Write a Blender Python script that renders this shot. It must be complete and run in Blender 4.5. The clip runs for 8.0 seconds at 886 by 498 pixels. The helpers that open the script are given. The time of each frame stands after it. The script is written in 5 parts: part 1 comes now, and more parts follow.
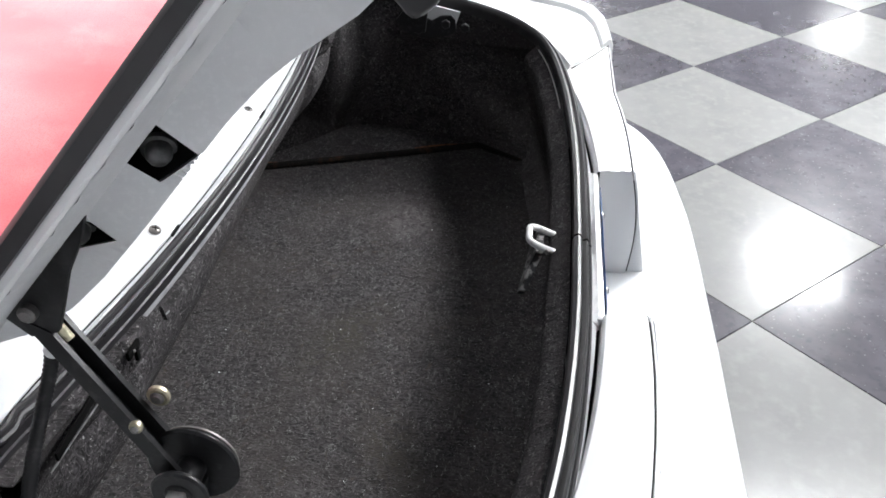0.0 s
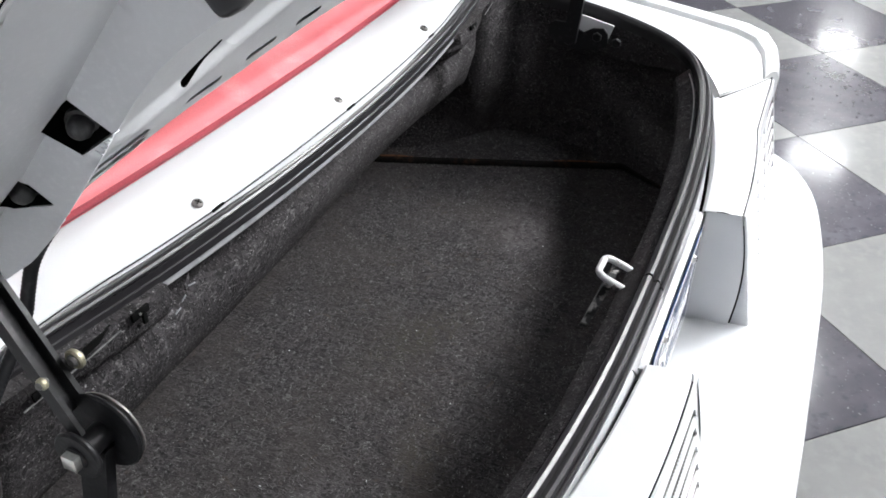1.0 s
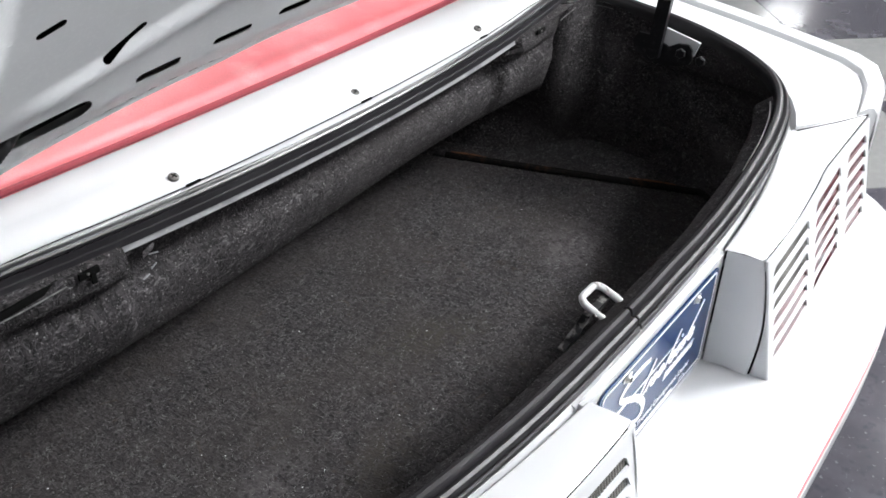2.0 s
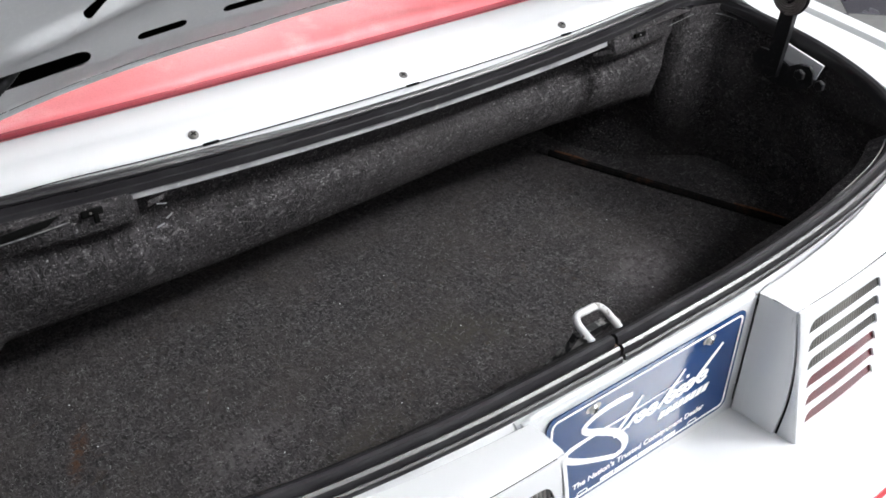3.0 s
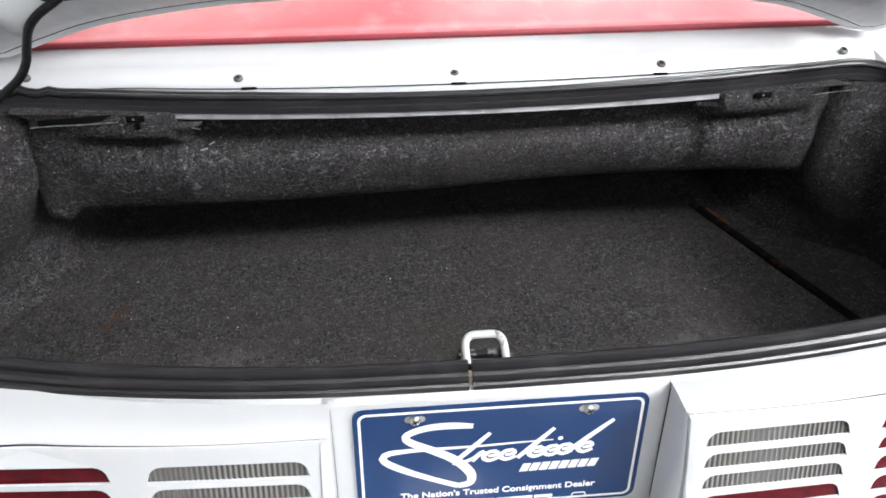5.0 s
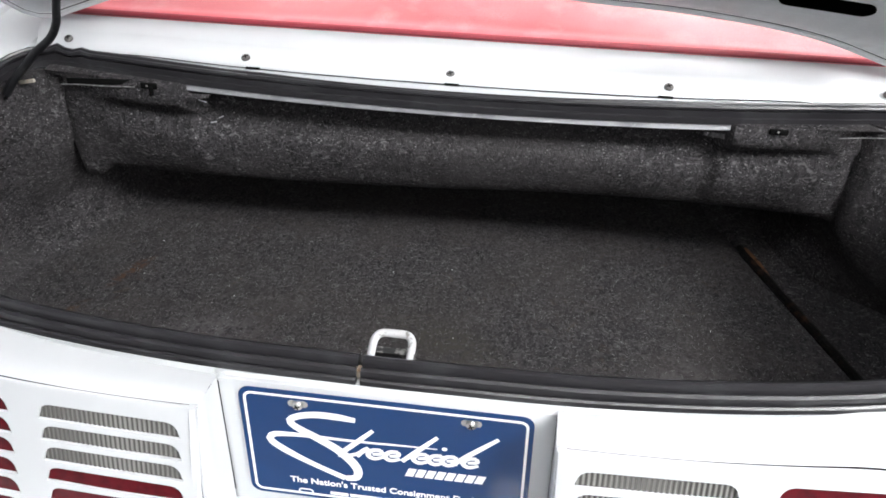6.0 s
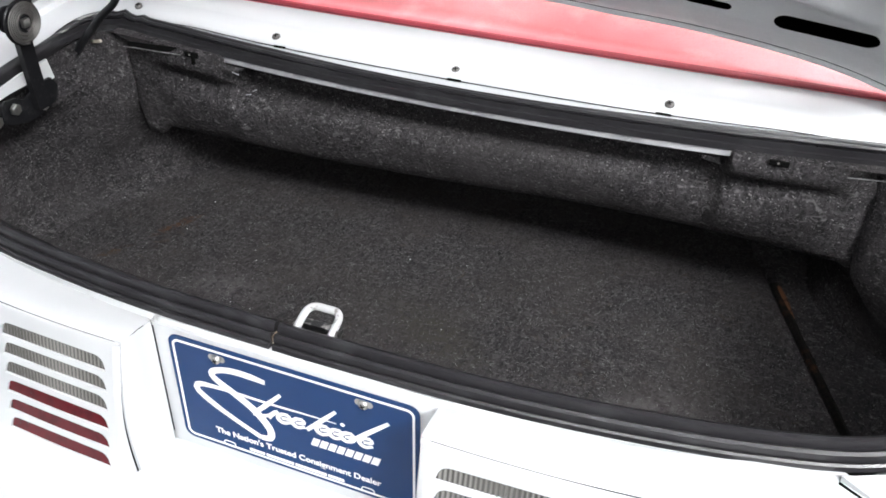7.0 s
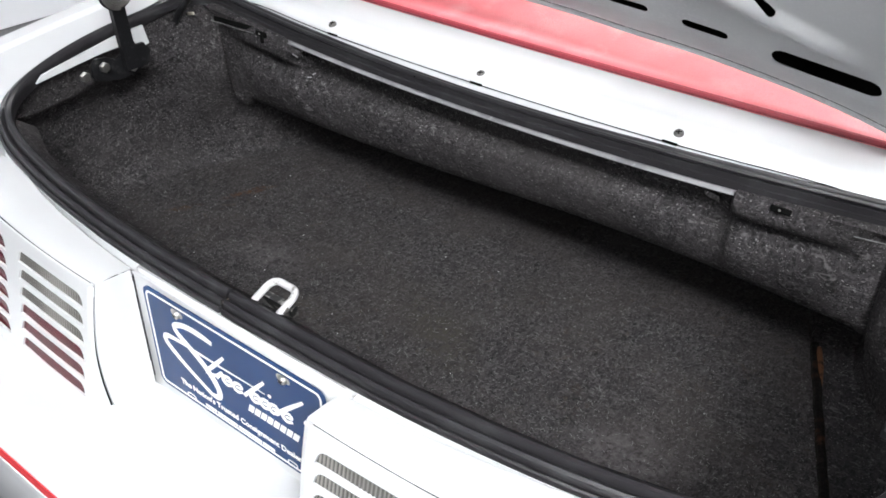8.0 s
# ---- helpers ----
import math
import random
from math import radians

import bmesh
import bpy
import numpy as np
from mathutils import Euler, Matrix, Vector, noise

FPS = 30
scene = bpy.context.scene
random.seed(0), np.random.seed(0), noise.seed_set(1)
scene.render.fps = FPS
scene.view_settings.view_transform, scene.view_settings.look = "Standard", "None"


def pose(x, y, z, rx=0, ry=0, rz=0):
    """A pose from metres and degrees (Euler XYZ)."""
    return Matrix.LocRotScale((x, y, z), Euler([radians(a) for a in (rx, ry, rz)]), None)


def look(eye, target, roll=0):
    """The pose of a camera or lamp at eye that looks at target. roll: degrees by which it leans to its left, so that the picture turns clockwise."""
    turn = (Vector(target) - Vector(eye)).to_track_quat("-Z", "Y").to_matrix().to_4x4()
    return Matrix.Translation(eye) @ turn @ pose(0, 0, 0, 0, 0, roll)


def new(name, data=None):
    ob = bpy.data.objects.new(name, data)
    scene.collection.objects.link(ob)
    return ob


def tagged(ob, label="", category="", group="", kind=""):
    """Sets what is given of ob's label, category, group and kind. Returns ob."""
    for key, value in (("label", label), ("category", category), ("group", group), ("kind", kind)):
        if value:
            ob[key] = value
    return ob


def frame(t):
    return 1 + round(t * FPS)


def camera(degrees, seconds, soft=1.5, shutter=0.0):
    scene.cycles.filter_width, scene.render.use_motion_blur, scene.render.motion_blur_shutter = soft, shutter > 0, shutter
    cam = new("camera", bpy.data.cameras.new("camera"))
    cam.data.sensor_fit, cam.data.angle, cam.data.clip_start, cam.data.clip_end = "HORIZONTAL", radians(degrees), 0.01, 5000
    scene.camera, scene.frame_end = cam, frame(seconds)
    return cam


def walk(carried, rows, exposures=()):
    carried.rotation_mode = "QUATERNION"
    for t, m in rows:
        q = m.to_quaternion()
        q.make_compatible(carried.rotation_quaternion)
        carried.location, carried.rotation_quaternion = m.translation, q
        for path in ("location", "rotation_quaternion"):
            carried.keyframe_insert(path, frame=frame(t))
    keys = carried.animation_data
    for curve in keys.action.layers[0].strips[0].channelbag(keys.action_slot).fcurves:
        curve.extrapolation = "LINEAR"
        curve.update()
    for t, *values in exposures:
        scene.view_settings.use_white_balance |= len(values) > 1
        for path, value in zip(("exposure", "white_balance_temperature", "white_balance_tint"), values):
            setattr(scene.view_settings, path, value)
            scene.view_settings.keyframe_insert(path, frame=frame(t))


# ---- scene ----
cam = camera(52.8, 8.0, soft=1.7)
PATH = [
    (0, (-1.008, 0.108, 1.447), (0.641, 0.284, 0.322), 1.4),
    (0.5, (-0.968, 0.023, 1.441), (0.647, 0.41, 0.327), 0.9),
    (1, (-0.924, -0.079, 1.442), (0.595, 0.576, 0.318), 0.7),
    (1.5, (-0.863, -0.183, 1.446), (0.566, 0.65, 0.319), 0.6),
    (3, (-0.593, -0.434, 1.436), (0.366, 0.887, 0.281), -0.2),
    (3.5, (-0.493, -0.5, 1.431), (0.283, 0.947, 0.289), -0.1),
    (4, (-0.377, -0.555, 1.431), (0.197, 0.989, 0.297), -0.1),
    (4.5, (-0.259, -0.606, 1.428), (0.104, 1.004, 0.298), 0.1),
    (5, (-0.127, -0.646, 1.419), (0.04, 1.006, 0.305), 0.3),
    (6.5, (0.279, -0.624, 1.416), (-0.142, 0.989, 0.31), 1.1),
    (7, (0.41, -0.592, 1.42), (-0.206, 0.951, 0.306), 1.0),
    (7.5, (0.526, -0.534, 1.426), (-0.272, 0.915, 0.301), 1.3),
    (8, (0.653, -0.459, 1.429), (-0.355, 0.856, 0.308), 1.0),
]
walk(cam, [(t, look(eye, target, roll)) for t, eye, target, roll in PATH], [(0, 0.31), (0.5, 0.31), (1, 0.26), (1.7, 0.21), (3, 0.09), (8, 0.09)])

# ---- light of the room ----
world = bpy.data.worlds.new("world")
scene.world = world
world.use_nodes = True
world.node_tree.nodes["Background"].inputs[0].default_value = (0.8, 0.85, 1.0, 1)
world.node_tree.nodes["Background"].inputs[1].default_value = 0.05

CEILING = 3.6
LAMP_POWER = 76.0


# ---- materials ----
def material(name, base, rough=0.5, metal=0.0, coat=0.0, grain=None, mottle=None, bump=None, spec=0.5, spread=0.0):
    """A node material. grain, mottle: (cells per metre, second colour, low, high); bump: (cells per metre, metres)."""
    m = bpy.data.materials.new(name)
    m.use_nodes = True
    t = m.node_tree
    b = t.nodes["Principled BSDF"]
    b.inputs["Roughness"].default_value, b.inputs["Metallic"].default_value = rough, metal
    b.inputs["Coat Weight"].default_value, b.inputs["Coat Roughness"].default_value = coat, 0.04
    b.inputs["Specular IOR Level"].default_value = spec
    b.inputs["Base Color"].default_value = (*base, 1)
    where = t.nodes.new("ShaderNodeTexCoord").outputs["Object"]
    colour = None

    def noise_at(size, detail=3.0):
        n = t.nodes.new("ShaderNodeTexNoise")
        n.inputs["Scale"].default_value, n.inputs["Detail"].default_value = size, detail
        t.links.new(where, n.inputs["Vector"])
        return n.outputs["Fac"]

    def mixed(old, fac, second, low, high):
        r = t.nodes.new("ShaderNodeMapRange")
        r.inputs["From Min"].default_value, r.inputs["From Max"].default_value = low, high
        t.links.new(fac, r.inputs["Value"])
        x = t.nodes.new("ShaderNodeMix")
        x.data_type = "RGBA"
        if old is None:
            x.inputs[6].default_value = (*base, 1)
        else:
            t.links.new(old, x.inputs[6])
        x.inputs[7].default_value = (*second, 1)
        t.links.new(r.outputs[0], x.inputs[0])
        return x.outputs[2]

    for layer in (mottle, grain):
        for size, second, low, high in ([layer] if layer and not isinstance(layer, list) else layer or []):
            colour = mixed(colour, noise_at(size), second, low, high)
    if spread:
        info = t.nodes.new("ShaderNodeObjectInfo")
        h = t.nodes.new("ShaderNodeHueSaturation")
        r = t.nodes.new("ShaderNodeMapRange")
        r.inputs["To Min"].default_value, r.inputs["To Max"].default_value = 1 - spread, 1 + spread
        t.links.new(info.outputs["Random"], r.inputs["Value"])
        t.links.new(r.outputs[0], h.inputs["Value"])
        if colour is None:
            h.inputs["Color"].default_value = (*base, 1)
        else:
            t.links.new(colour, h.inputs["Color"])
        colour = h.outputs[0]
    if colour is not None:
        t.links.new(colour, b.inputs["Base Color"])
    if bump:
        n = t.nodes.new("ShaderNodeBump")
        n.inputs["Distance"].default_value = bump[1]
        n.inputs["Strength"].default_value = 1.0
        t.links.new(noise_at(bump[0], 4.0), n.inputs["Height"])
        t.links.new(n.outputs[0], b.inputs["Normal"])
    return m


def glowing(name, colour, strength):
    m = bpy.data.materials.new(name)
    m.use_nodes = True
    b = m.node_tree.nodes["Principled BSDF"]
    b.inputs["Base Color"].default_value = (0.9, 0.9, 0.9, 1)
    b.inputs["Emission Color"].default_value = (*colour, 1)
    b.inputs["Emission Strength"].default_value = strength
    return m


WHITE = material("white_paint", (0.57, 0.58, 0.59), 0.28, coat=0.6, mottle=(9, (0.545, 0.555, 0.567), 0.45, 0.75), bump=(420, 0.00002))
PRIMER = material("grey_underside_paint", (0.70, 0.71, 0.72), 0.50, mottle=(7, (0.63, 0.64, 0.655), 0.4, 0.7), grain=(240, (0.73, 0.74, 0.75), 0.5, 0.8), bump=(55, 0.0004))
# Lighter copy of the white paint, so that the hem looks lit.
LITHEM = material("lit_white_paint", (0.86, 0.865, 0.87), 0.4, coat=0.2, mottle=(9, (0.80, 0.805, 0.81), 0.45, 0.75), bump=(55, 0.0003))
# Paler mottle paints patches of sheen into the vinyl's colour.
RED = material("red_vinyl", (0.91, 0.205, 0.23), 0.50, coat=0.20, mottle=[(5, (0.93, 0.31, 0.33), 0.40, 0.62), (17, (0.93, 0.34, 0.36), 0.52, 0.70)], grain=(900, (0.80, 0.17, 0.19), 0.5, 0.7), bump=(500, 0.00012))
RED.node_tree.nodes["Principled BSDF"].inputs["Coat Roughness"].default_value = 0.46

# Darker copy of the red vinyl; shade under the roll is in the colour.
WELT = material("shaded_red_welt", (0.30, 0.030, 0.048), 0.5, grain=(600, (0.40, 0.04, 0.05), 0.5, 0.7), bump=(600, 0.0003))


def carpet(name, stains=(), warm=0.0):
    """Matted charcoal carpet: stretched fibres with pale flecks, lint and soft worn patches. stains, with paler patches
    among them: (x, y, half length, half width, turn, colour).
    """
    m = material(name, (0.03, 0.03, 0.03), 0.95, spec=0.1)
    t = m.node_tree
    b = t.nodes["Principled BSDF"]
    where = t.nodes.new("ShaderNodeTexCoord").outputs["Object"]

    def noise_at(size, detail, stretch=(1, 1, 1), turn=0.0, distort=0.0):
        p = t.nodes.new("ShaderNodeMapping")
        p.inputs["Scale"].default_value = stretch
        p.inputs["Rotation"].default_value = (0.3, 0.2, turn)
        t.links.new(where, p.inputs["Vector"])
        q = t.nodes.new("ShaderNodeTexNoise")
        q.inputs["Scale"].default_value, q.inputs["Detail"].default_value = size, detail
        q.inputs["Roughness"].default_value, q.inputs["Distortion"].default_value = 0.6, distort
        t.links.new(p.outputs[0], q.inputs["Vector"])
        return q.outputs["Fac"]

    def ramp(fac, low, high):
        r = t.nodes.new("ShaderNodeMapRange")
        r.inputs["From Min"].default_value, r.inputs["From Max"].default_value = low, high
        t.links.new(fac, r.inputs["Value"])
        return r.outputs[0]

    def mix(old, fac, colour):
        x = t.nodes.new("ShaderNodeMix")
        x.data_type = "RGBA"
        if isinstance(old, tuple):
            x.inputs[6].default_value = (*old, 1)
        else:
            t.links.new(old, x.inputs[6])
        x.inputs[7].default_value = (*colour, 1)
        t.links.new(fac, x.inputs[0])
        return x.outputs[2]

    def product(a, c):
        x = t.nodes.new("ShaderNodeMath")
        x.operation = "MULTIPLY"
        t.links.new(a, x.inputs[0])
        if isinstance(c, float):
            x.inputs[1].default_value = c
        else:
            t.links.new(c, x.inputs[1])
        return x.outputs[0]

    fibre = noise_at(165 if warm else 128, 3, (1, 0.5, 0.8), 0.5, 1.8)
    cross = noise_at(195 if warm else 150, 2, (0.45, 1, 0.8), -0.4, 1.4)
    colour = mix((0.0142, 0.0133, 0.0139), ramp(fibre, 0.36, 0.66), (0.057, 0.0528, 0.0548) if warm else (0.056, 0.0522, 0.0550))
    colour = mix(colour, ramp(cross, 0.57, 0.71), (0.100, 0.093, 0.096) if warm else (0.118, 0.110, 0.114))
    colour = mix(colour, product(ramp(noise_at(400, 1, distort=0.8), 0.66, 0.75), 1.0 if not warm else 0.5), (0.26, 0.253, 0.257))
    colour = mix(colour, product(ramp(noise_at(26, 4), 0.48, 0.70), 0.55), (0.0185, 0.0172, 0.018))
    colour = mix(colour, product(ramp(noise_at(7, 3), 0.42, 0.68), 0.40), (0.051, 0.0468 - 0.002 * warm, 0.0475 - 0.005 * warm))
    if warm:
        colour = mix(colour, product(ramp(noise_at(95, 4, (1, 0.5, 1), 0.9, 1.5), 0.55, 0.70), 0.40), (0.090, 0.083, 0.085))
        colour = mix(colour, product(ramp(noise_at(48, 5, distort=1.0), 0.60, 0.76), 0.35), (0.068, 0.048, 0.031))
    for x0, y0, length, width, turn, stain in stains:
        v = t.nodes.new("ShaderNodeVectorMath")
        v.operation = "SUBTRACT"
        v.inputs[1].default_value = (x0, y0, 0)
        t.links.new(where, v.inputs[0])
        r = t.nodes.new("ShaderNodeVectorRotate")
        r.rotation_type = "Z_AXIS"
        r.inputs["Angle"].default_value = -turn
        t.links.new(v.outputs[0], r.inputs["Vector"])
        k = t.nodes.new("ShaderNodeVectorMath")
        k.operation = "MULTIPLY"
        k.inputs[1].default_value = (1 / length, 1 / width, 0)
        t.links.new(r.outputs[0], k.inputs[0])
        d = t.nodes.new("ShaderNodeVectorMath")
        d.operation = "LENGTH"
        t.links.new(k.outputs[0], d.inputs[0])
        colour = mix(colour, product(ramp(d.outputs["Value"], 1.0, 0.3), ramp(noise_at(70, 4, distort=1.0), 0.40, 0.62)), stain)
    t.links.new(colour, b.inputs["Base Color"])
    n = t.nodes.new("ShaderNodeBump")
    n.inputs["Distance"].default_value = 0.0021
    t.links.new(fibre, n.inputs["Height"])
    t.links.new(n.outputs[0], b.inputs["Normal"])
    return m


CARPET = carpet("charcoal_carpet")
# Two rust stains, two paler patches, then three brownish ones.
MATCARPET = carpet("worn_charcoal_carpet", [(-0.513, 0.462, 0.062, 0.014, 1.17, (0.066, 0.034, 0.020)), (-0.560, 0.350, 0.04, 0.012, 1.0, (0.052, 0.033, 0.022)), (0.355, 0.315, 0.10, 0.065, 0.5, (0.088, 0.080, 0.082)), (-0.33, 0.345, 0.085, 0.045, 0.2, (0.082, 0.075, 0.077)), (-0.20, 0.26, 0.12, 0.05, 0.3, (0.043, 0.038, 0.034)),
                                            (0.02, 0.36, 0.14, 0.05, -0.5, (0.044, 0.040, 0.035)), (-0.33, 0.20, 0.04, 0.02, 0.8, (0.052, 0.042, 0.033))], warm=1.0)
RUBBER = material("black_rubber", (0.017, 0.016, 0.018), 0.33, spec=0.45, mottle=(30, (0.034, 0.034, 0.036), 0.5, 0.8), bump=(160, 0.00018))
BLACK = material("black_enamel", (0.008, 0.008, 0.009), 0.40, spec=0.25, grain=(120, (0.03, 0.03, 0.032), 0.55, 0.8), bump=(150, 0.0003))
# Near-black of black parts, and of shade put into gaps, slots and hollows.
DARK = material("black_and_gap_shade", (0.004, 0.004, 0.004), 0.9, spec=0.05)
STEEL = material("zinc_steel", (0.62, 0.61, 0.58), 0.35, metal=1.0, grain=(300, (0.42, 0.41, 0.39), 0.5, 0.8))
SCREW = material("dull_screw_steel", (0.15, 0.145, 0.14), 0.5, metal=0.7, grain=(900, (0.10, 0.09, 0.08), 0.5, 0.75))
BRASS = material("yellow_zinc", (0.42, 0.39, 0.28), 0.4, metal=0.8, grain=(300, (0.22, 0.2, 0.14), 0.5, 0.75))
LOOP = material("chipped_white_enamel", (0.50, 0.50, 0.505), 0.45, grain=(110, (0.20, 0.19, 0.18), 0.62, 0.70), bump=(200, 0.0003))
LIPMETAL = material("scuffed_bare_metal", (0.33, 0.33, 0.34), 0.34, metal=0.3, mottle=(18, (0.22, 0.22, 0.23), 0.52, 0.68), grain=(160, (0.40, 0.40, 0.40), 0.60, 0.75))
GREYLIP = material("scuffed_grey_metal", (0.26, 0.26, 0.275), 0.35, metal=0.2, mottle=(25, (0.12, 0.12, 0.125), 0.5, 0.68))
FLANGE = material("stained_flange", (0.36, 0.33, 0.28), 0.6, mottle=(60, (0.22, 0.12, 0.05), 0.5, 0.66))
RUST = material("rusty_edge", (0.004, 0.0038, 0.0036), 0.85, spec=0.15, mottle=(40, (0.045, 0.021, 0.012), 0.58, 0.76), grain=(220, (0.012, 0.009, 0.008), 0.50, 0.7), bump=(200, 0.0015))
RUSTY = material("rusted_steel", (0.115, 0.050, 0.024), 0.9, spec=0.2, mottle=(60, (0.018, 0.012, 0.009), 0.50, 0.66), grain=(300, (0.17, 0.075, 0.034), 0.58, 0.74), bump=(220, 0.0015))
SCUFFED = material("scuffed_black_metal", (0.02, 0.02, 0.021), 0.4, metal=0.3, grain=(90, (0.30, 0.29, 0.28), 0.49, 0.60), bump=(140, 0.001))
DULL = material("dull_card", (0.17, 0.17, 0.17), 0.95, spec=0.05, mottle=(90, (0.10, 0.10, 0.10), 0.45, 0.6))
STOPGREY = material("worn_grey_rubber", (0.05, 0.05, 0.05), 0.35, mottle=(200, (0.085, 0.085, 0.085), 0.45, 0.65))
NAVY = material("navy_plate_enamel", (0.006, 0.031, 0.108), 0.08, spec=0.22, mottle=(20, (0.007, 0.034, 0.114), 0.4, 0.7))
PLATEWHITE = material("plate_white", (0.82, 0.83, 0.84), 0.3)
CLEARLENS = material("grey_ribbed_lens", (0.16, 0.155, 0.145), 0.25, coat=0.4)
nodes, links = CLEARLENS.node_tree.nodes, CLEARLENS.node_tree.links
# Wave bands paint the lit and shaded flanks of the ribs into the colour.
rib_shading = nodes.new("ShaderNodeTexWave")
rib_shading.bands_direction = "X"
rib_shading.inputs["Scale"].default_value, rib_shading.inputs["Distortion"].default_value = 62.0, 0.9
rib_shading.inputs["Detail Scale"].default_value = 0.3
links.new(nodes.new("ShaderNodeTexCoord").outputs["Object"], rib_shading.inputs["Vector"])
tones = nodes.new("ShaderNodeMix")
tones.data_type = "RGBA"
tones.inputs[6].default_value, tones.inputs[7].default_value = (0.065, 0.062, 0.058, 1), (0.19, 0.184, 0.172, 1)
links.new(rib_shading.outputs["Fac"], tones.inputs[0])
links.new(tones.outputs[2], nodes["Principled BSDF"].inputs["Base Color"])
REDLENS = material("red_ribbed_lens", (0.085, 0.005, 0.009), 0.22, spec=0.3, coat=0.08, mottle=(60, (0.055, 0.004, 0.007), 0.45, 0.65))
STRIPE = material("red_stripe", (0.62, 0.03, 0.04), 0.35)
TILELIGHT = material("light_grey_tile", (0.130, 0.130, 0.130), 0.24, spec=0.10, coat=0.20, mottle=[(6, (0.117, 0.117, 0.118), 0.42, 0.66), (24, (0.142, 0.142, 0.141), 0.46, 0.70)], grain=(70, (0.13, 0.13, 0.13), 0.55, 0.75), bump=(30, 0.00008), spread=0.04)
TILEDARK = material("charcoal_tile", (0.040, 0.038, 0.046), 0.24, spec=0.10, coat=0.20, mottle=[(9, (0.058, 0.056, 0.067), 0.42, 0.66)], grain=[(38, (0.030, 0.029, 0.036), 0.55, 0.72), (100, (0.12, 0.12, 0.13), 0.66, 0.72)], bump=(30, 0.00008), spread=0.08)
for m in (TILELIGHT, TILEDARK):
    m.node_tree.nodes["Principled BSDF"].inputs["Coat Roughness"].default_value = 0.10
GROUT = material("floor_joint", (0.10, 0.10, 0.10), 0.6, grain=(80, (0.14, 0.14, 0.14), 0.4, 0.7))
# Grey given to the unseen south wall to cut the light it bounces.
GREYWALL = material("bounce_cut_grey", (0.30, 0.31, 0.33), 0.7, mottle=(1.2, (0.26, 0.27, 0.29), 0.4, 0.7), bump=(90, 0.0005))
PLASTER = material("white_wall_paint", (0.78, 0.79, 0.82), 0.7, mottle=(1.2, (0.74, 0.75, 0.78), 0.4, 0.7), bump=(90, 0.0005))
CEILPAINT = material("ceiling_paint", (0.72, 0.73, 0.75), 0.8, mottle=(2, (0.66, 0.67, 0.69), 0.4, 0.7), bump=(60, 0.001))
TYRE = material("tyre_rubber", (0.02, 0.02, 0.02), 0.8, bump=(90, 0.001))
ALLOY = material("alloy_wheel", (0.55, 0.55, 0.56), 0.3, metal=1.0, grain=(200, (0.45, 0.45, 0.46), 0.4, 0.7))


# ---- building helpers ----
def part(name, bm, mat, parent=None, label="", smooth=True, angle=0.7):
    """Links a bmesh as one mesh object under a thing or a part."""
    bmesh.ops.recalc_face_normals(bm, faces=bm.faces)
    me = bpy.data.meshes.new(name)
    bm.to_mesh(me)
    bm.free()
    me.materials.append(mat)
    if smooth:
        me.polygons.foreach_set("use_smooth", [True] * len(me.polygons))
        me.set_sharp_from_angle(angle=angle)
    ob = new(name, me)
    if parent is not None:
        ob.parent = parent
    if label:
        tagged(ob, label)
    return ob


def thing(name, label, category, group="", kind=""):
    return tagged(new(name), label, category, group, kind)


def loft(bm, rings, closed=False, caps=False):
    """Skins rings of points that all have the same count."""
    rows = [[bm.verts.new(p) for p in ring] for ring in rings]
    n = len(rows[0])
    for a, b in zip(rows, rows[1:]):
        for i in range(n if closed else n - 1):
            j = (i + 1) % n
            bm.faces.new((a[i], a[j], b[j], b[i]))
    if caps and closed:
        bm.faces.new(rows[0][::-1])
        bm.faces.new(rows[-1])
    return rows


def frames_along(pts):
    """Moving frames along a polyline: point, side, up."""
    out, side = [], None
    for i, p in enumerate(pts):
        d = (Vector(pts[min(i + 1, len(pts) - 1)]) - Vector(pts[max(i - 1, 0)])).normalized()
        if side is None:
            side = d.orthogonal().normalized()
        side = (side - d * side.dot(d)).normalized()
        out.append((Vector(p), side, d.cross(side)))
    return out


def tube(bm, pts, r, seg=12, caps=True, ripple=0.0):
    rings = []
    for i, (p, a, b) in enumerate(frames_along(pts)):
        rr = r[i] if isinstance(r, (list, tuple)) else r
        rr *= 1 + (ripple if i % 2 else 0)
        rings.append([p + rr * (math.cos(k * math.tau / seg) * a + math.sin(k * math.tau / seg) * b) for k in range(seg)])
    loft(bm, rings, True, caps)
    return bm


def spline(pts, n):
    """n points along a Catmull-Rom curve through pts, evenly by length."""
    p = [Vector(q) for q in pts]
    p = [2 * p[0] - p[1]] + p + [2 * p[-1] - p[-2]]
    fine = []
    for i in range(1, len(p) - 2):
        a, b, c, d = p[i - 1 : i + 3]
        for k in range(24):
            u = k / 24
            fine.append(0.5 * (2 * b + (c - a) * u + (2 * a - 5 * b + 4 * c - d) * u * u + (3 * b - a - 3 * c + d) * u**3))
    fine.append(p[-2])
    run = [0.0]
    for a, b in zip(fine, fine[1:]):
        run.append(run[-1] + (b - a).length)
    out = []
    for k in range(n):
        s = run[-1] * k / (n - 1)
        i = min(max(int(np.searchsorted(run, s)), 1), len(fine) - 1)
        u = (s - run[i - 1]) / max(run[i] - run[i - 1], 1e-9)
        out.append(fine[i - 1].lerp(fine[i], u))
    return out


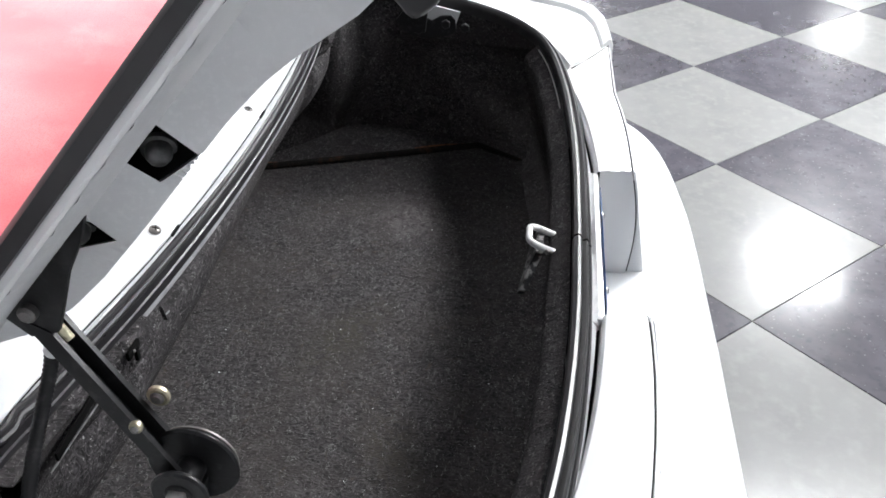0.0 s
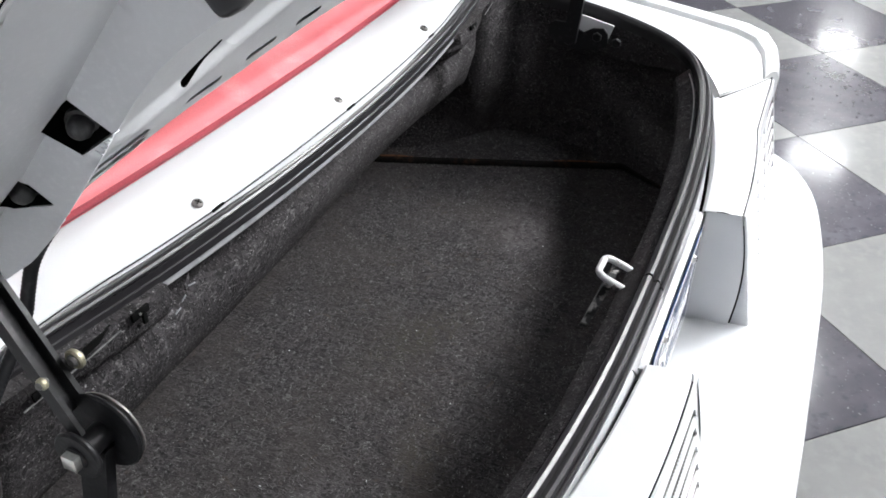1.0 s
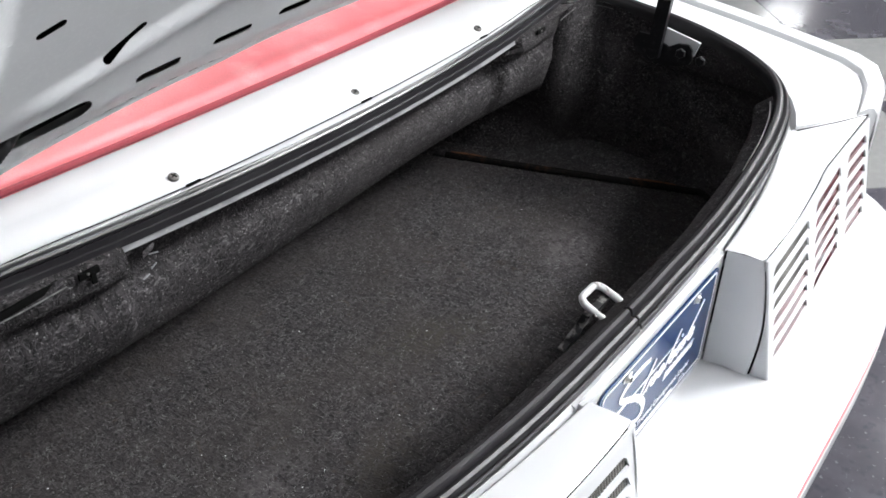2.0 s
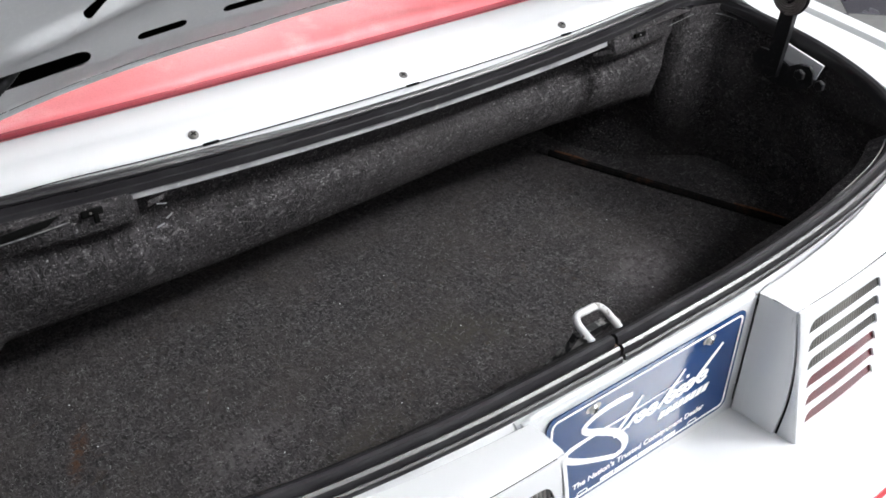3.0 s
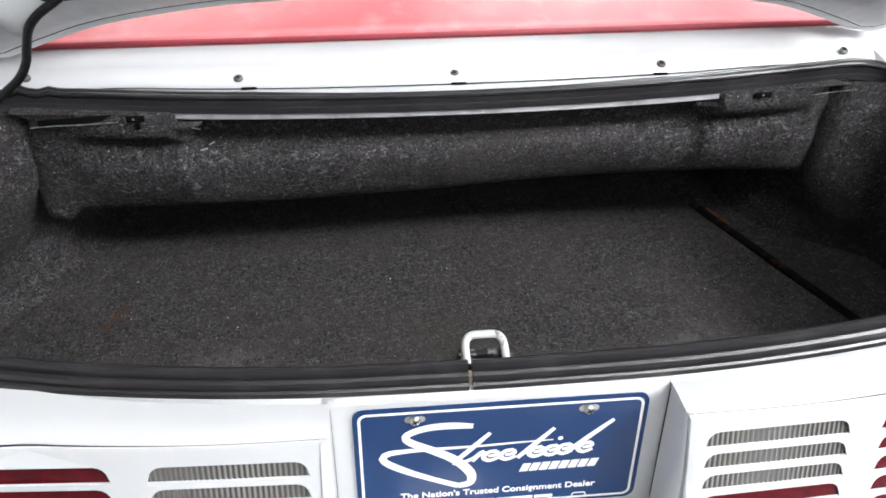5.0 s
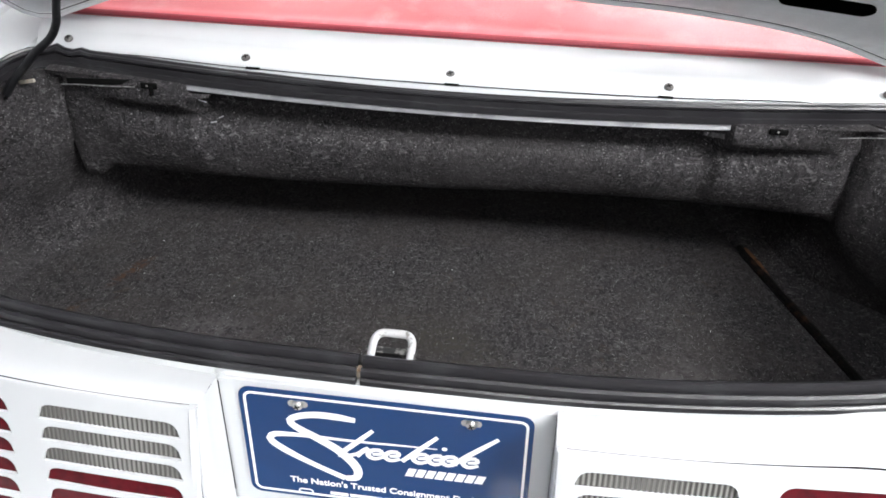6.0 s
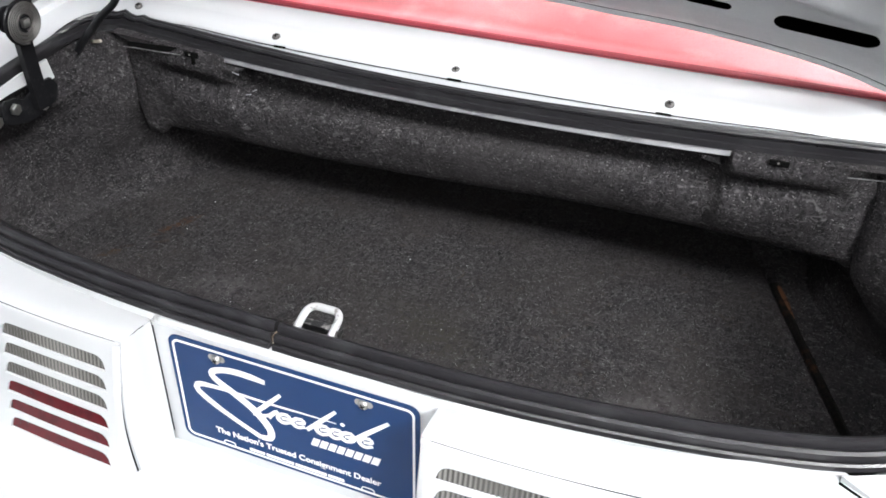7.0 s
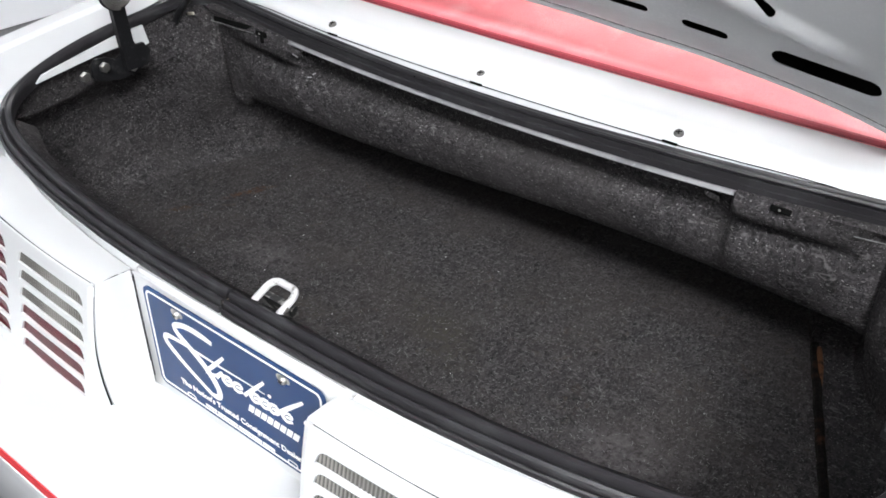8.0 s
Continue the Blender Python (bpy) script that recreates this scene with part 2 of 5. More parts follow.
def box(bm, size, m=Matrix(), bevel=0.0, seg=2):
    vs = bmesh.ops.create_cube(bm, size=1.0, matrix=m @ Matrix.Diagonal((*size, 1)))["verts"]
    if bevel:
        es = list({e for v in vs for e in v.link_edges})
        bmesh.ops.bevel(bm, geom=es, offset=bevel, segments=seg, affect="EDGES", profile=0.5)
    return bm


def disc(bm, r, depth, m=Matrix(), seg=24, bevel=0.0):
    """A solid disc along local z with rounded rims."""
    prof = [(0.0001, -depth / 2), (r - bevel, -depth / 2), (r, -depth / 2 + bevel), (r, depth / 2 - bevel), (r - bevel, depth / 2), (0.0001, depth / 2)]
    rings = [[m @ Vector((a * math.cos(k * math.tau / seg), a * math.sin(k * math.tau / seg), z)) for k in range(seg)] for a, z in prof]
    loft(bm, rings, True)
    return bm


def plate(bm, outline, holes=(), thick=0.002, bend=None):
    """A flat sheet with holes from 2D loops, bent by bend(u, v, w) into space; w runs through its thickness."""
    loops = [outline, *holes]
    edges = []
    for loop in loops:
        vs = [bm.verts.new((u, v, 0)) for u, v in loop]
        edges += [bm.edges.new((vs[i], vs[(i + 1) % len(vs)])) for i in range(len(vs))]
    bmesh.ops.triangle_fill(bm, use_beauty=True, use_dissolve=False, edges=edges)
    front = list(bm.faces)
    rim = [e for e in bm.edges if len(e.link_faces) == 1]
    twin = {v: bm.verts.new((v.co.x, v.co.y, thick)) for v in list(bm.verts)}
    for f in front:
        bm.faces.new([twin[v] for v in reversed(f.verts)])
    for e in rim:
        a, b = e.verts
        bm.faces.new((a, b, twin[b], twin[a]))
    if bend:
        for v in bm.verts:
            v.co = bend(*v.co)
    return bm


def pill(cx, cy, w, h, ang=0.0, seg=8):
    """A slot with round ends."""
    r, out = h / 2, []
    for k in range(2 * seg + 2):
        side = 1 if k <= seg else -1
        a = -math.pi / 2 + math.pi * (k if side > 0 else k - 1) / seg
        out.append((side * (w / 2 - r) + r * math.cos(a), r * math.sin(a)))
    c, s = math.cos(ang), math.sin(ang)
    return [(cx + x * c - y * s, cy + x * s + y * c) for x, y in out]


def rounded(x0, y0, x1, y1, r, seg=5):
    out = []
    for cx, cy, a0 in ((x1 - r, y1 - r, 0), (x0 + r, y1 - r, 90), (x0 + r, y0 + r, 180), (x1 - r, y0 + r, 270)):
        out += [(cx + r * math.cos(radians(a0 + 90 * k / seg)), cy + r * math.sin(radians(a0 + 90 * k / seg))) for k in range(seg + 1)]
    return out


def dense(loop, step):
    """A 2D loop with its long sides cut up."""
    out = []
    for (a, b), (c, d) in zip(loop, loop[1:] + loop[:1]):
        n = max(1, int(math.hypot(c - a, d - b) / step))
        out += [(a + (c - a) * k / n, b + (d - b) * k / n) for k in range(n)]
    return out


def screw(parent, place, normal, r, mat, label="", proud=0.002):
    """A round-headed cross-slot screw."""
    m = Matrix.Translation(place) @ Vector(normal).to_track_quat("Z", "Y").to_matrix().to_4x4()
    bm = bmesh.new()
    prof = [(0.0001, proud), (r * 0.55, proud * 0.9), (r * 0.9, proud * 0.45), (r, 0.0), (r, -0.003)]
    loft(bm, [[m @ Vector((a * math.cos(k * math.tau / 16), a * math.sin(k * math.tau / 16), z)) for k in range(16)] for a, z in prof], True)
    ob = part("screw", bm, mat, parent, label)
    bm = bmesh.new()
    for a in (0.4, 0.4 + math.pi / 2):
        box(bm, (r * 1.2, r * 0.22, 0.0008), m @ Matrix.Translation((0, 0, proud)) @ Matrix.Rotation(a, 4, "Z"))
    part("cross_slot", bm, DARK, parent)
    return ob


def step(a, lo, hi):
    t = min(1.0, max(0.0, (a - lo) / (hi - lo)))
    return t * t * (3 - 2 * t)


# ---- room ----
floor = tagged(new("floor"), "glossy checkered vinyl tile showroom floor", "floor", kind="structure")
TILE, TURNED = 0.61, radians(43.7)
FIRST = Vector((2.621, -0.542, 0))
bm = bmesh.new()
box(bm, (20.6, 20.4, 0.2), Matrix.Translation((6.9, -1, -0.103)))
part("floor_slab", bm, GROUT, floor, smooth=False)
ROOM = (-3.2, 17.0, -11.0, 9.0)
walls = ((Vector((ROOM[0] - 0.1, -1, CEILING / 2)), (0.2, 20.4, CEILING)), (Vector((ROOM[1] + 0.1, -1, CEILING / 2)), (0.2, 20.4, CEILING)),
         (Vector((6.9, ROOM[2] - 0.1, CEILING / 2)), (20.2, 0.2, CEILING)), (Vector((6.9, ROOM[3] + 0.1, CEILING / 2)), (20.2, 0.2, CEILING)))
for name, (at, size) in zip(("wall_west", "wall_east", "wall_south", "wall_north"), walls):
    bm = bmesh.new()
    box(bm, size, Matrix.Translation(at))
    grey = name == "wall_south"
    tagged(part(name, bm, GREYWALL if grey else PLASTER, smooth=False), "unseen showroom wall, greyed to cut bounced light" if grey else "plain white painted showroom wall", "wall", kind="structure")
bm = bmesh.new()
box(bm, (20.6, 20.4, 0.2), Matrix.Translation((6.9, -1, CEILING + 0.1)))
tagged(part("ceiling", bm, CEILPAINT, smooth=False), "plain pale painted showroom ceiling", "ceiling", kind="structure")


def ceiling_lamp(x, y, w, d, glow):
    """A flat ceiling light with a thin metal frame and a lit diffuser."""
    lamp = thing("ceiling_light", "flat white ceiling light with a lit diffuser", "lamp", "ceiling lights")
    lamp.location = (x, y, CEILING)
    bm = bmesh.new()
    plate(bm, rounded(-w / 2 - 0.04, -d / 2 - 0.04, w / 2 + 0.04, d / 2 + 0.04, 0.03), [rounded(-w / 2, -d / 2, w / 2, d / 2, 0.02)], 0.06, lambda u, v, q: Vector((u, v, q - 0.07)))
    part("frame", bm, CEILPAINT, lamp, "white metal frame", smooth=False)
    bm = bmesh.new()
    box(bm, (w, d, 0.03), Matrix.Translation((0, 0, -0.04)))
    part("diffuser", bm, glow, lamp, "glowing white diffuser", smooth=False)
    return lamp


GLOW = glowing("lit_diffuser", (0.97, 0.985, 1.0), LAMP_POWER * 0.65)
GLOWMAIN = glowing("bright_diffuser", (0.97, 0.985, 1.0), LAMP_POWER * 1.16)
for x, y in [(1.35 + 4 * i, y) for i in range(0, 4) for y in (3.8, -0.4, -4.6) if not (i < 1 and y == -0.4)]:
    # The near rear lamp is enlarged to brighten the lid's underside.
    size = 0.85 if x < 2 and y < -4 else 0.6
    ceiling_lamp(x, y, size, size, GLOW)
ceiling_lamp(2.8, -1.9, 1.24, 1.24, GLOWMAIN)
# Two unseen lamps, added to fill the trunk and tail with light.
ceiling_lamp(1.45, -2.2, 0.52, 0.52, GLOWMAIN)
ceiling_lamp(0.2, -2.3, 0.42, 0.42, GLOWMAIN)
ceiling_lamp(6.45, -2.55, 0.9, 0.75, GLOWMAIN)
# Two unseen lamps over the front, added to brighten the red boot.
ceiling_lamp(-1.3, 3.0, 0.6, 0.6, GLOW)
ceiling_lamp(0.9, 2.6, 0.62, 0.62, GLOW)

# ---- the car ----
car = thing("car", "white convertible with an open trunk and red vinyl boot", "car")

# Line of the trunk's rim, from the middle of the tail round its right side to the front.
HALF = [(0, 0.037, 0.824), (0.2, 0.040, 0.8255), (0.36, 0.051, 0.830), (0.48, 0.067, 0.836), (0.56, 0.086, 0.843), (0.617, 0.116, 0.855), (0.650, 0.167, 0.870), (0.663, 0.25, 0.889),
        (0.664, 0.34, 0.904), (0.654, 0.42, 0.914), (0.632, 0.476, 0.921), (0.59, 0.502, 0.925), (0.5, 0.490, 0.926), (0.36, 0.470, 0.926), (0.18, 0.455, 0.926), (0, 0.450, 0.926)]
LOOPPTS = HALF + [(-x, y, z) for x, y, z in HALF[-2:0:-1]]
RIM = spline(LOOPPTS + LOOPPTS[:1], 241)[:-1]


def outward(i):
    d = RIM[(i + 1) % len(RIM)] - RIM[i - 1]
    return Vector((d.y, -d.x, 0)).normalized()


def rim_point(i, n, z):
    p = RIM[i % len(RIM)]
    return p + outward(i % len(RIM)) * n + Vector((0, 0, z))


# Weather seal: a soft bulb beside a flat grip, split in the middle of the tail.
SEAL = [(-0.004, -0.030), (-0.0065, -0.019), (-0.0072, -0.012), (-0.0066, -0.0100), (-0.0057, -0.0078), (-0.0048, -0.0062), (-0.0002, -0.0035), (0.0036, -0.0048), (0.0054, -0.0090), (0.0056, -0.0138), (0.0078, -0.0122), (0.0110, -0.0102),
        (0.0140, -0.0125), (0.0148, -0.0168), (0.0144, -0.0210), (0.0170, -0.0196), (0.0190, -0.0215), (0.0195, -0.027), (0.017, -0.031)]
SEAL_FRONT = [(-0.004, -0.018), (-0.0084, -0.0172), (-0.0082, -0.0158), (-0.0076, -0.0092), (-0.0058, -0.0082), (-0.0056, -0.0004), (-0.0038, 0.0002), (-0.0030, 0.0012), (-0.0058, 0.0020), (-0.0080, 0.0040), (-0.0080, 0.0062), (-0.0062, 0.0084),
              (-0.0040, 0.0088), (-0.0038, 0.0098), (-0.0024, 0.0118), (0.0003, 0.0120), (0.0026, 0.0080), (0.005, -0.004), (0.004, -0.018)]
n = len(RIM)


def seal_ring(i):
    f = min(1.0, max(0.0, (RIM[i].y - 0.36) / 0.12))
    f = f * f * (3 - 2 * f)
    # crumpled where the strip turns the far left corner
    fold = math.exp(-((RIM[i].x + 0.565) / 0.035) ** 2) * f
    lift = 0.0032 * fold * math.sin(RIM[i].x * 150)
    return [rim_point(i, a + (c - a) * f + 0.8 * lift * (k > 8), b + (d - b) * f + lift * (k > 4)) for k, ((a, b), (c, d)) in enumerate(zip(SEAL, SEAL_FRONT))]


cut = 3
order = [(-cut + 1 + k) % n for k in range(n - 1)]
bm = bmesh.new()
rings = [seal_ring(i) for i in order]
gap0, gap1 = rings[-1], rings[0]
rings.append([p.lerp(q, 0.84) for p, q in zip(gap0, gap1)])
loft(bm, rings, True, True)
seal = part("weather_seal", bm, RUBBER, car, "black rubber weather seal round the trunk opening", angle=0.5)


for x in (-0.43, -0.10, 0.47):
    i = min(range(n), key=lambda j: abs(RIM[j].x - x) + (10 if RIM[j].y < 0.3 else 0))
    bm = bmesh.new()
    disc(bm, 0.0021, 0.0016, Matrix.Translation(rim_point(i, -0.0045, 0.0014)) @ Matrix.Rotation(1.1, 4, "X"), 10, 0.0004)
    part("moulding_pip", bm, DARK, seal)

bm = bmesh.new()
loft(bm, [[rim_point(i, 0.010, -0.036), rim_point(i, 0.011, -0.0155), rim_point(i, 0.002, -0.015), rim_point(i, 0.001, -0.036)] for i in [(k - 40) % n for k in range(81)]])
part("rim_flange", bm, FLANGE, car, "stained metal flange inside the seal")


def gap_y(x):
    return 0.0085 + 0.12 * x * x + 0.40 * x**4


def seam_y(x):
    d = abs(x) - 0.2
    return -0.045 + (0.28 * max(0.0, d) ** 2 if d < 0.25 else 0.0175 + 0.014 * (d - 0.25))


def face_y(x, z):
    """The sloping face of the lamp housings."""
    return seam_y(x) - 0.0055 - 0.034 * (0.80 - z) / 0.165


# Painted lip under the seal, down to the joint above the lamp housings.
bm = bmesh.new()
rows = []
for k in range(141):
    x = -0.537 + 1.074 * k / 140
    i = min(range(n), key=lambda j: abs(RIM[j].x - x) + (10 if RIM[j].y > 0.3 else 0))
    p = rim_point(i, 0.004, -0.028)
    q = rim_point(i, 0.020, -0.027)
    f = step(abs(x), 0.168, 0.182)
    g = min(0.0095 + (gap_y(q.x) - 0.0095) * f, q.y - 0.003)
    z = 0.798 - 0.010 * f + 0.03 * q.x * q.x
    rows.append([p, q, Vector((q.x, g + 0.0030, z + 0.004)), Vector((q.x, g + 0.0010, z + 0.001)), Vector((q.x, g + 0.0008, z - 0.002)), Vector((q.x, g + 0.001, z - 0.04))])
loft(bm, rows)
part("tail_lip", bm, WHITE, car, "white painted lip under the seal")

# Panel behind the number plate and the shelf under it.
bm = bmesh.new()
box(bm, (0.352, 0.010, 0.198), Matrix.Translation((0, 0.010, 0.700)), 0.001)
part("plate_panel", bm, WHITE, car)
bm = bmesh.new()
box(bm, (1.2, 0.004, 0.17), Matrix.Translation((0, 0.030, 0.685)))
part("inner_tail_panel", bm, DARK, car, smooth=False)

SLOT_TOP, PITCH, SLOT_H = 0.7875, 0.0247, 0.0182


def slot_outline(x0, x1, row):
    """A louvre opening with rounded upper corners and a straight lower edge."""
    z1 = SLOT_TOP - PITCH * row
    z0, r = z1 - SLOT_H, 0.013
    grow = 0.0002 * row
    out = [(x0 - 0.002 + grow, z0), (x1 + 0.002 + grow, z0)]
    out += [(x1 + grow - r + r * math.sin(a), z1 - r + r * math.cos(a)) for a in (1.45, 1.1, 0.75, 0.4, 0.0)]
    out += [(x0 + grow + r - r * math.sin(a), z1 - r + r * math.cos(a)) for a in (0.0, 0.4, 0.75, 1.1, 1.45)]
    return out


COLUMNS = [(0.1935, 0.342), (0.379, 0.518), (0.553, 0.652)]


def lamp_housing(side):
    """The painted lamp housing beside the plate, with its louvred face and the lenses behind."""
    s = side
    house = part("lamp_housing", _housing_top(s), WHITE, car, "white lamp housing with louvred face")
    bm = bmesh.new()
    outline = dense([(0.180, 0.622), (0.672, 0.634), (0.664, 0.805), (0.176, 0.805)], 0.03)
    holes = [slot_outline(a, b, row) for a, b in COLUMNS for row in range(6)]
    plate(bm, outline, holes, 0.003, lambda u, v, w: Vector((s * u, face_y(u, v) + w, v)))
    part("louvre_face", bm, WHITE, house, smooth=False)
    bm = bmesh.new()
    loft(bm, [[(s * u, seam_y(u) - 0.0007, 0.8045), (s * u, seam_y(u) - 0.0012, 0.8078), (s * u, seam_y(u) - 0.0035, 0.8078), (s * u, face_y(u, 0.805) + 0.0004, 0.8068), (s * u, face_y(u, 0.805), 0.805)] for u in [0.1735 + 0.49 * k / 24 for k in range(25)]])
    part("face_edge", bm, WHITE, house)
    # cheeks beside the plate, in two pieces with a bowed joint
    def joint(k):
        return seam_y(0.17) - 0.014 * k / 12 - 0.010 * math.sin(math.pi * k / 12)

    def cheek_z(k):
        return 0.808 - 0.184 * k / 12

    bm = bmesh.new()
    rows = []
    for k in range(13):
        z, x = cheek_z(k) - 0.003, 0.1735 + 0.004 * k / 12
        j, f = joint(k) - 0.0014, face_y(0.175, cheek_z(k) - 0.003)
        f = min(f, j - 0.004)
        rows.append([(s * (x + 0.008), j + 0.0005, z), (s * (x + 0.0005), j, z), (s * x, j - 0.001, z), (s * x, f + 0.004, z), (s * (x + 0.0012), f + 0.0012, z), (s * (x + 0.007), f, z)])
    loft(bm, rows)
    part("face_cheek", bm, WHITE, house)
    bm = bmesh.new()
    rows = []
    for k in range(13):
        z, w, low = cheek_z(k), 0.0, 0.0045 * (1 - k / 12)
        j = joint(k) + 0.0014
        rows.append([(s * (0.1725 - w), 0.0025, z - low - 0.004 * k / 12), (s * (0.1725 - 0.55 * w), -0.024, z - 0.4 * low), (s * (0.1727 - 0.05 * w), j + 0.001, z), (s * (0.1735 - 0.05 * w), j, z), (s * 0.182, j - 0.0005, z)])
    loft(bm, rows)
    part("housing_cheek", bm, WHITE, house)
    # Dark tubes stand for the shade inside the housing's open joints.
    bm = bmesh.new()
    tube(bm, [(s * (0.1765 + 0.002 * k / 12), joint(k), cheek_z(k) - 0.002) for k in range(1, 13)], 0.0013, 6)
    part("joint_gasket", bm, DARK, house)
    bm = bmesh.new()
    tube(bm, [(s * 0.1728, 0.0046, cheek_z(k) + 0.002 + 0.008 * k / 12) for k in range(1, 13)], 0.0006, 6)
    part("inner_gasket", bm, DARK, house)
    bm = bmesh.new()
    tube(bm, [(s * a, gap_y(a) - 0.0022, 0.780 + 0.03 * a * a) for a in [0.178 + 0.356 * k / 20 for k in range(21)]], 0.0036, 8)
    part("top_gasket", bm, DARK, house)
    bm = bmesh.new()
    tube(bm, [(s * b, seam_y(b) + 0.0002, 0.8058 + 0.012 * max(0, b - 0.3)) for b in [0.182 + 0.480 * k / 24 for k in range(25)]], 0.0009, 6)
    part("seam_gasket", bm, DARK, house)
    bm = bmesh.new()
    box(bm, (0.50, 0.004, 0.17), Matrix.Translation((s * 0.43, -0.012, 0.715)))
    part("housing_back", bm, DARK, house, smooth=False)
    bm = bmesh.new()
    rows = []
    for k in range(9):
        f = k / 8
        rows.append([(s * x, y, top - (top - 0.60) * f) for x, y, top in ((0.662, face_y(0.664, 0.805 - 0.168 * f) + 0.001, 0.807), (0.674, face_y(0.664, 0.805 - 0.168 * f) + 0.004, 0.811), (0.705, -0.020, 0.820), (0.750, -0.003, 0.832), (0.788, 0.030, 0.846), (0.806, 0.09, 0.855))])
    loft(bm, rows)
    part("housing_end", bm, WHITE, house)
    # Dark tube for the shade in the joint to the quarter panel.
    bm = bmesh.new()
    tube(bm, spline([(s * 0.5375, 0.0455, 0.8125), (s * 0.60, 0.008, 0.8125), (s * 0.664, -0.0245, 0.8115)], 12), 0.0012, 6)
    part("quarter_gasket", bm, DARK, house)
    # lenses
    for c, (a, b) in enumerate(COLUMNS):
        for name, z0, z1, mat, lab in (("clear_lens", 0.7155, 0.797, CLEARLENS, "ribbed grey clear lens"), ("red_lens", 0.640, 0.7145, REDLENS, "dark red lens")):
            m = mat if c == 0 else REDLENS
            bm = bmesh.new()
            pitch = 0.0026
            rows, count = [], int((b - a + 0.02) / pitch)
            for k in range(count + 1):
                u = a - 0.01 + (b - a + 0.02) * k / count
                d = 0.0012 * (k % 2) if m is CLEARLENS else 0.0
                rows.append([(s * u, face_y(u, z1) + 0.0036 + d, z1), (s * u, face_y(u, z0) + 0.0036 + d, z0)])
            loft(bm, rows)
            part(name if c == 0 else "red_lens", bm, m, house, lab if c == 0 else "dark red lens", smooth=False)
    return house


def _housing_top(s):
    bm = bmesh.new()
    rows = []
    for k in range(33):
        u = k / 32
        a, b = 0.172 + u * (0.534 - 0.172), 0.172 + u * (0.664 - 0.172)
        za, zb = 0.8035 + 0.03 * a * a, 0.8080 + 0.012 * max(0, b - 0.3)
        ga, sb = gap_y(a) - 0.0050, seam_y(b) + 0.0009
        rows.append([(s * a, ga + 0.002, za - 0.02), (s * a, ga, za - 0.004), (s * a, ga - 0.003, za - 0.0005), (s * (a * 0.5 + b * 0.5), (ga + sb) / 2, (za + zb) / 2 + 0.0012), (s * b, sb + 0.003, zb), (s * b, sb, zb - 0.002), (s * b, sb + 0.001, zb - 0.02)])
    loft(bm, rows)
    return bm


for side in (1, -1):
    lamp_housing(side)

# Quarter panels: from the rim over the shoulder and down to the sill.
STATIONS = [((0.5385, 0.0485, 0.8185), (0.676, -0.029, 0.8195)), ((0.585, 0.068, 0.823), (0.757, -0.016, 0.836)), ((0.632, 0.104, 0.834), (0.799, 0.022, 0.850)), ((0.668, 0.165, 0.850), (0.806, 0.11, 0.862)),
            ((0.682, 0.25, 0.868), (0.804, 0.24, 0.880)), ((0.684, 0.35, 0.885), (0.800, 0.38, 0.897)), ((0.674, 0.44, 0.897), (0.790, 0.50, 0.912)), ((0.655, 0.525, 0.912), (0.788, 0.64, 0.928)),
            ((0.655, 0.75, 0.934), (0.790, 0.80, 0.940)), ((0.68, 1.2, 0.955), (0.795, 1.2, 0.955)), ((0.70, 1.7, 0.95), (0.80, 1.7, 0.95))]


def quarter_panel(s):
    inner = spline([a for a, b in STATIONS], 45)
    ridge = spline([b for a, b in STATIONS], 45)
    bm = bmesh.new()
    rows = []
    for k, (a, b) in enumerate(zip(inner, ridge)):
        d = (b - a).normalized()
        w = (b - a).length
        f = min(1.0, k / 8)
        y = b.y
        sill = 0.30 if y < 0.55 or y > 1.45 else 0.30 + 0.36 * math.sin(math.pi * (y - 0.55) / 0.9)
        out = [a - d * 0.012 + Vector((0, 0, -0.010)), a, a + d * 0.3 * w + Vector((0, 0, -0.004)), b - d * 0.036 + Vector((0, 0, -0.009)), b - d * 0.031 + Vector((0, 0, -0.001)), b - d * 0.012 + Vector((0, 0, 0.003)), b,
               b + Vector((0.006 + 0.012 * f, -0.006 * (1 - f), -0.012)), b + Vector((0.008 + 0.035 * f, -0.008 * (1 - f), -0.05)), b + Vector((0.010 + 0.06 * f, -0.01 * (1 - f), -0.20)),
               Vector((b.x + 0.012 + 0.065 * f, y - 0.012 * (1 - f), max(sill, 0.45))), Vector((b.x + 0.01 + 0.04 * f, y, sill))]
        rows.append([Vector((s * p.x, p.y, p.z)) for p in out])
    loft(bm, [[p + Vector((0, 0.001, -0.05)) for p in rows[0][1:8]], rows[0][1:8]])
    loft(bm, rows)
    return part("quarter_panel", bm, WHITE, car, "white rear quarter panel", angle=0.6)


quarter_panel(1)
quarter_panel(-1)

# Bumper.
EDGE = [(0, -0.182), (0.3, -0.179), (0.45, -0.169), (0.58, -0.151), (0.66, -0.128), (0.72, -0.095), (0.765, -0.05), (0.80, 0.01), (0.83, 0.10), (0.85, 0.24), (0.86, 0.45)]
right_edge = spline([(x, y, 0) for x, y in EDGE], 40)
path = [Vector((-p.x, p.y, 0)) for p in right_edge[:0:-1]] + right_edge


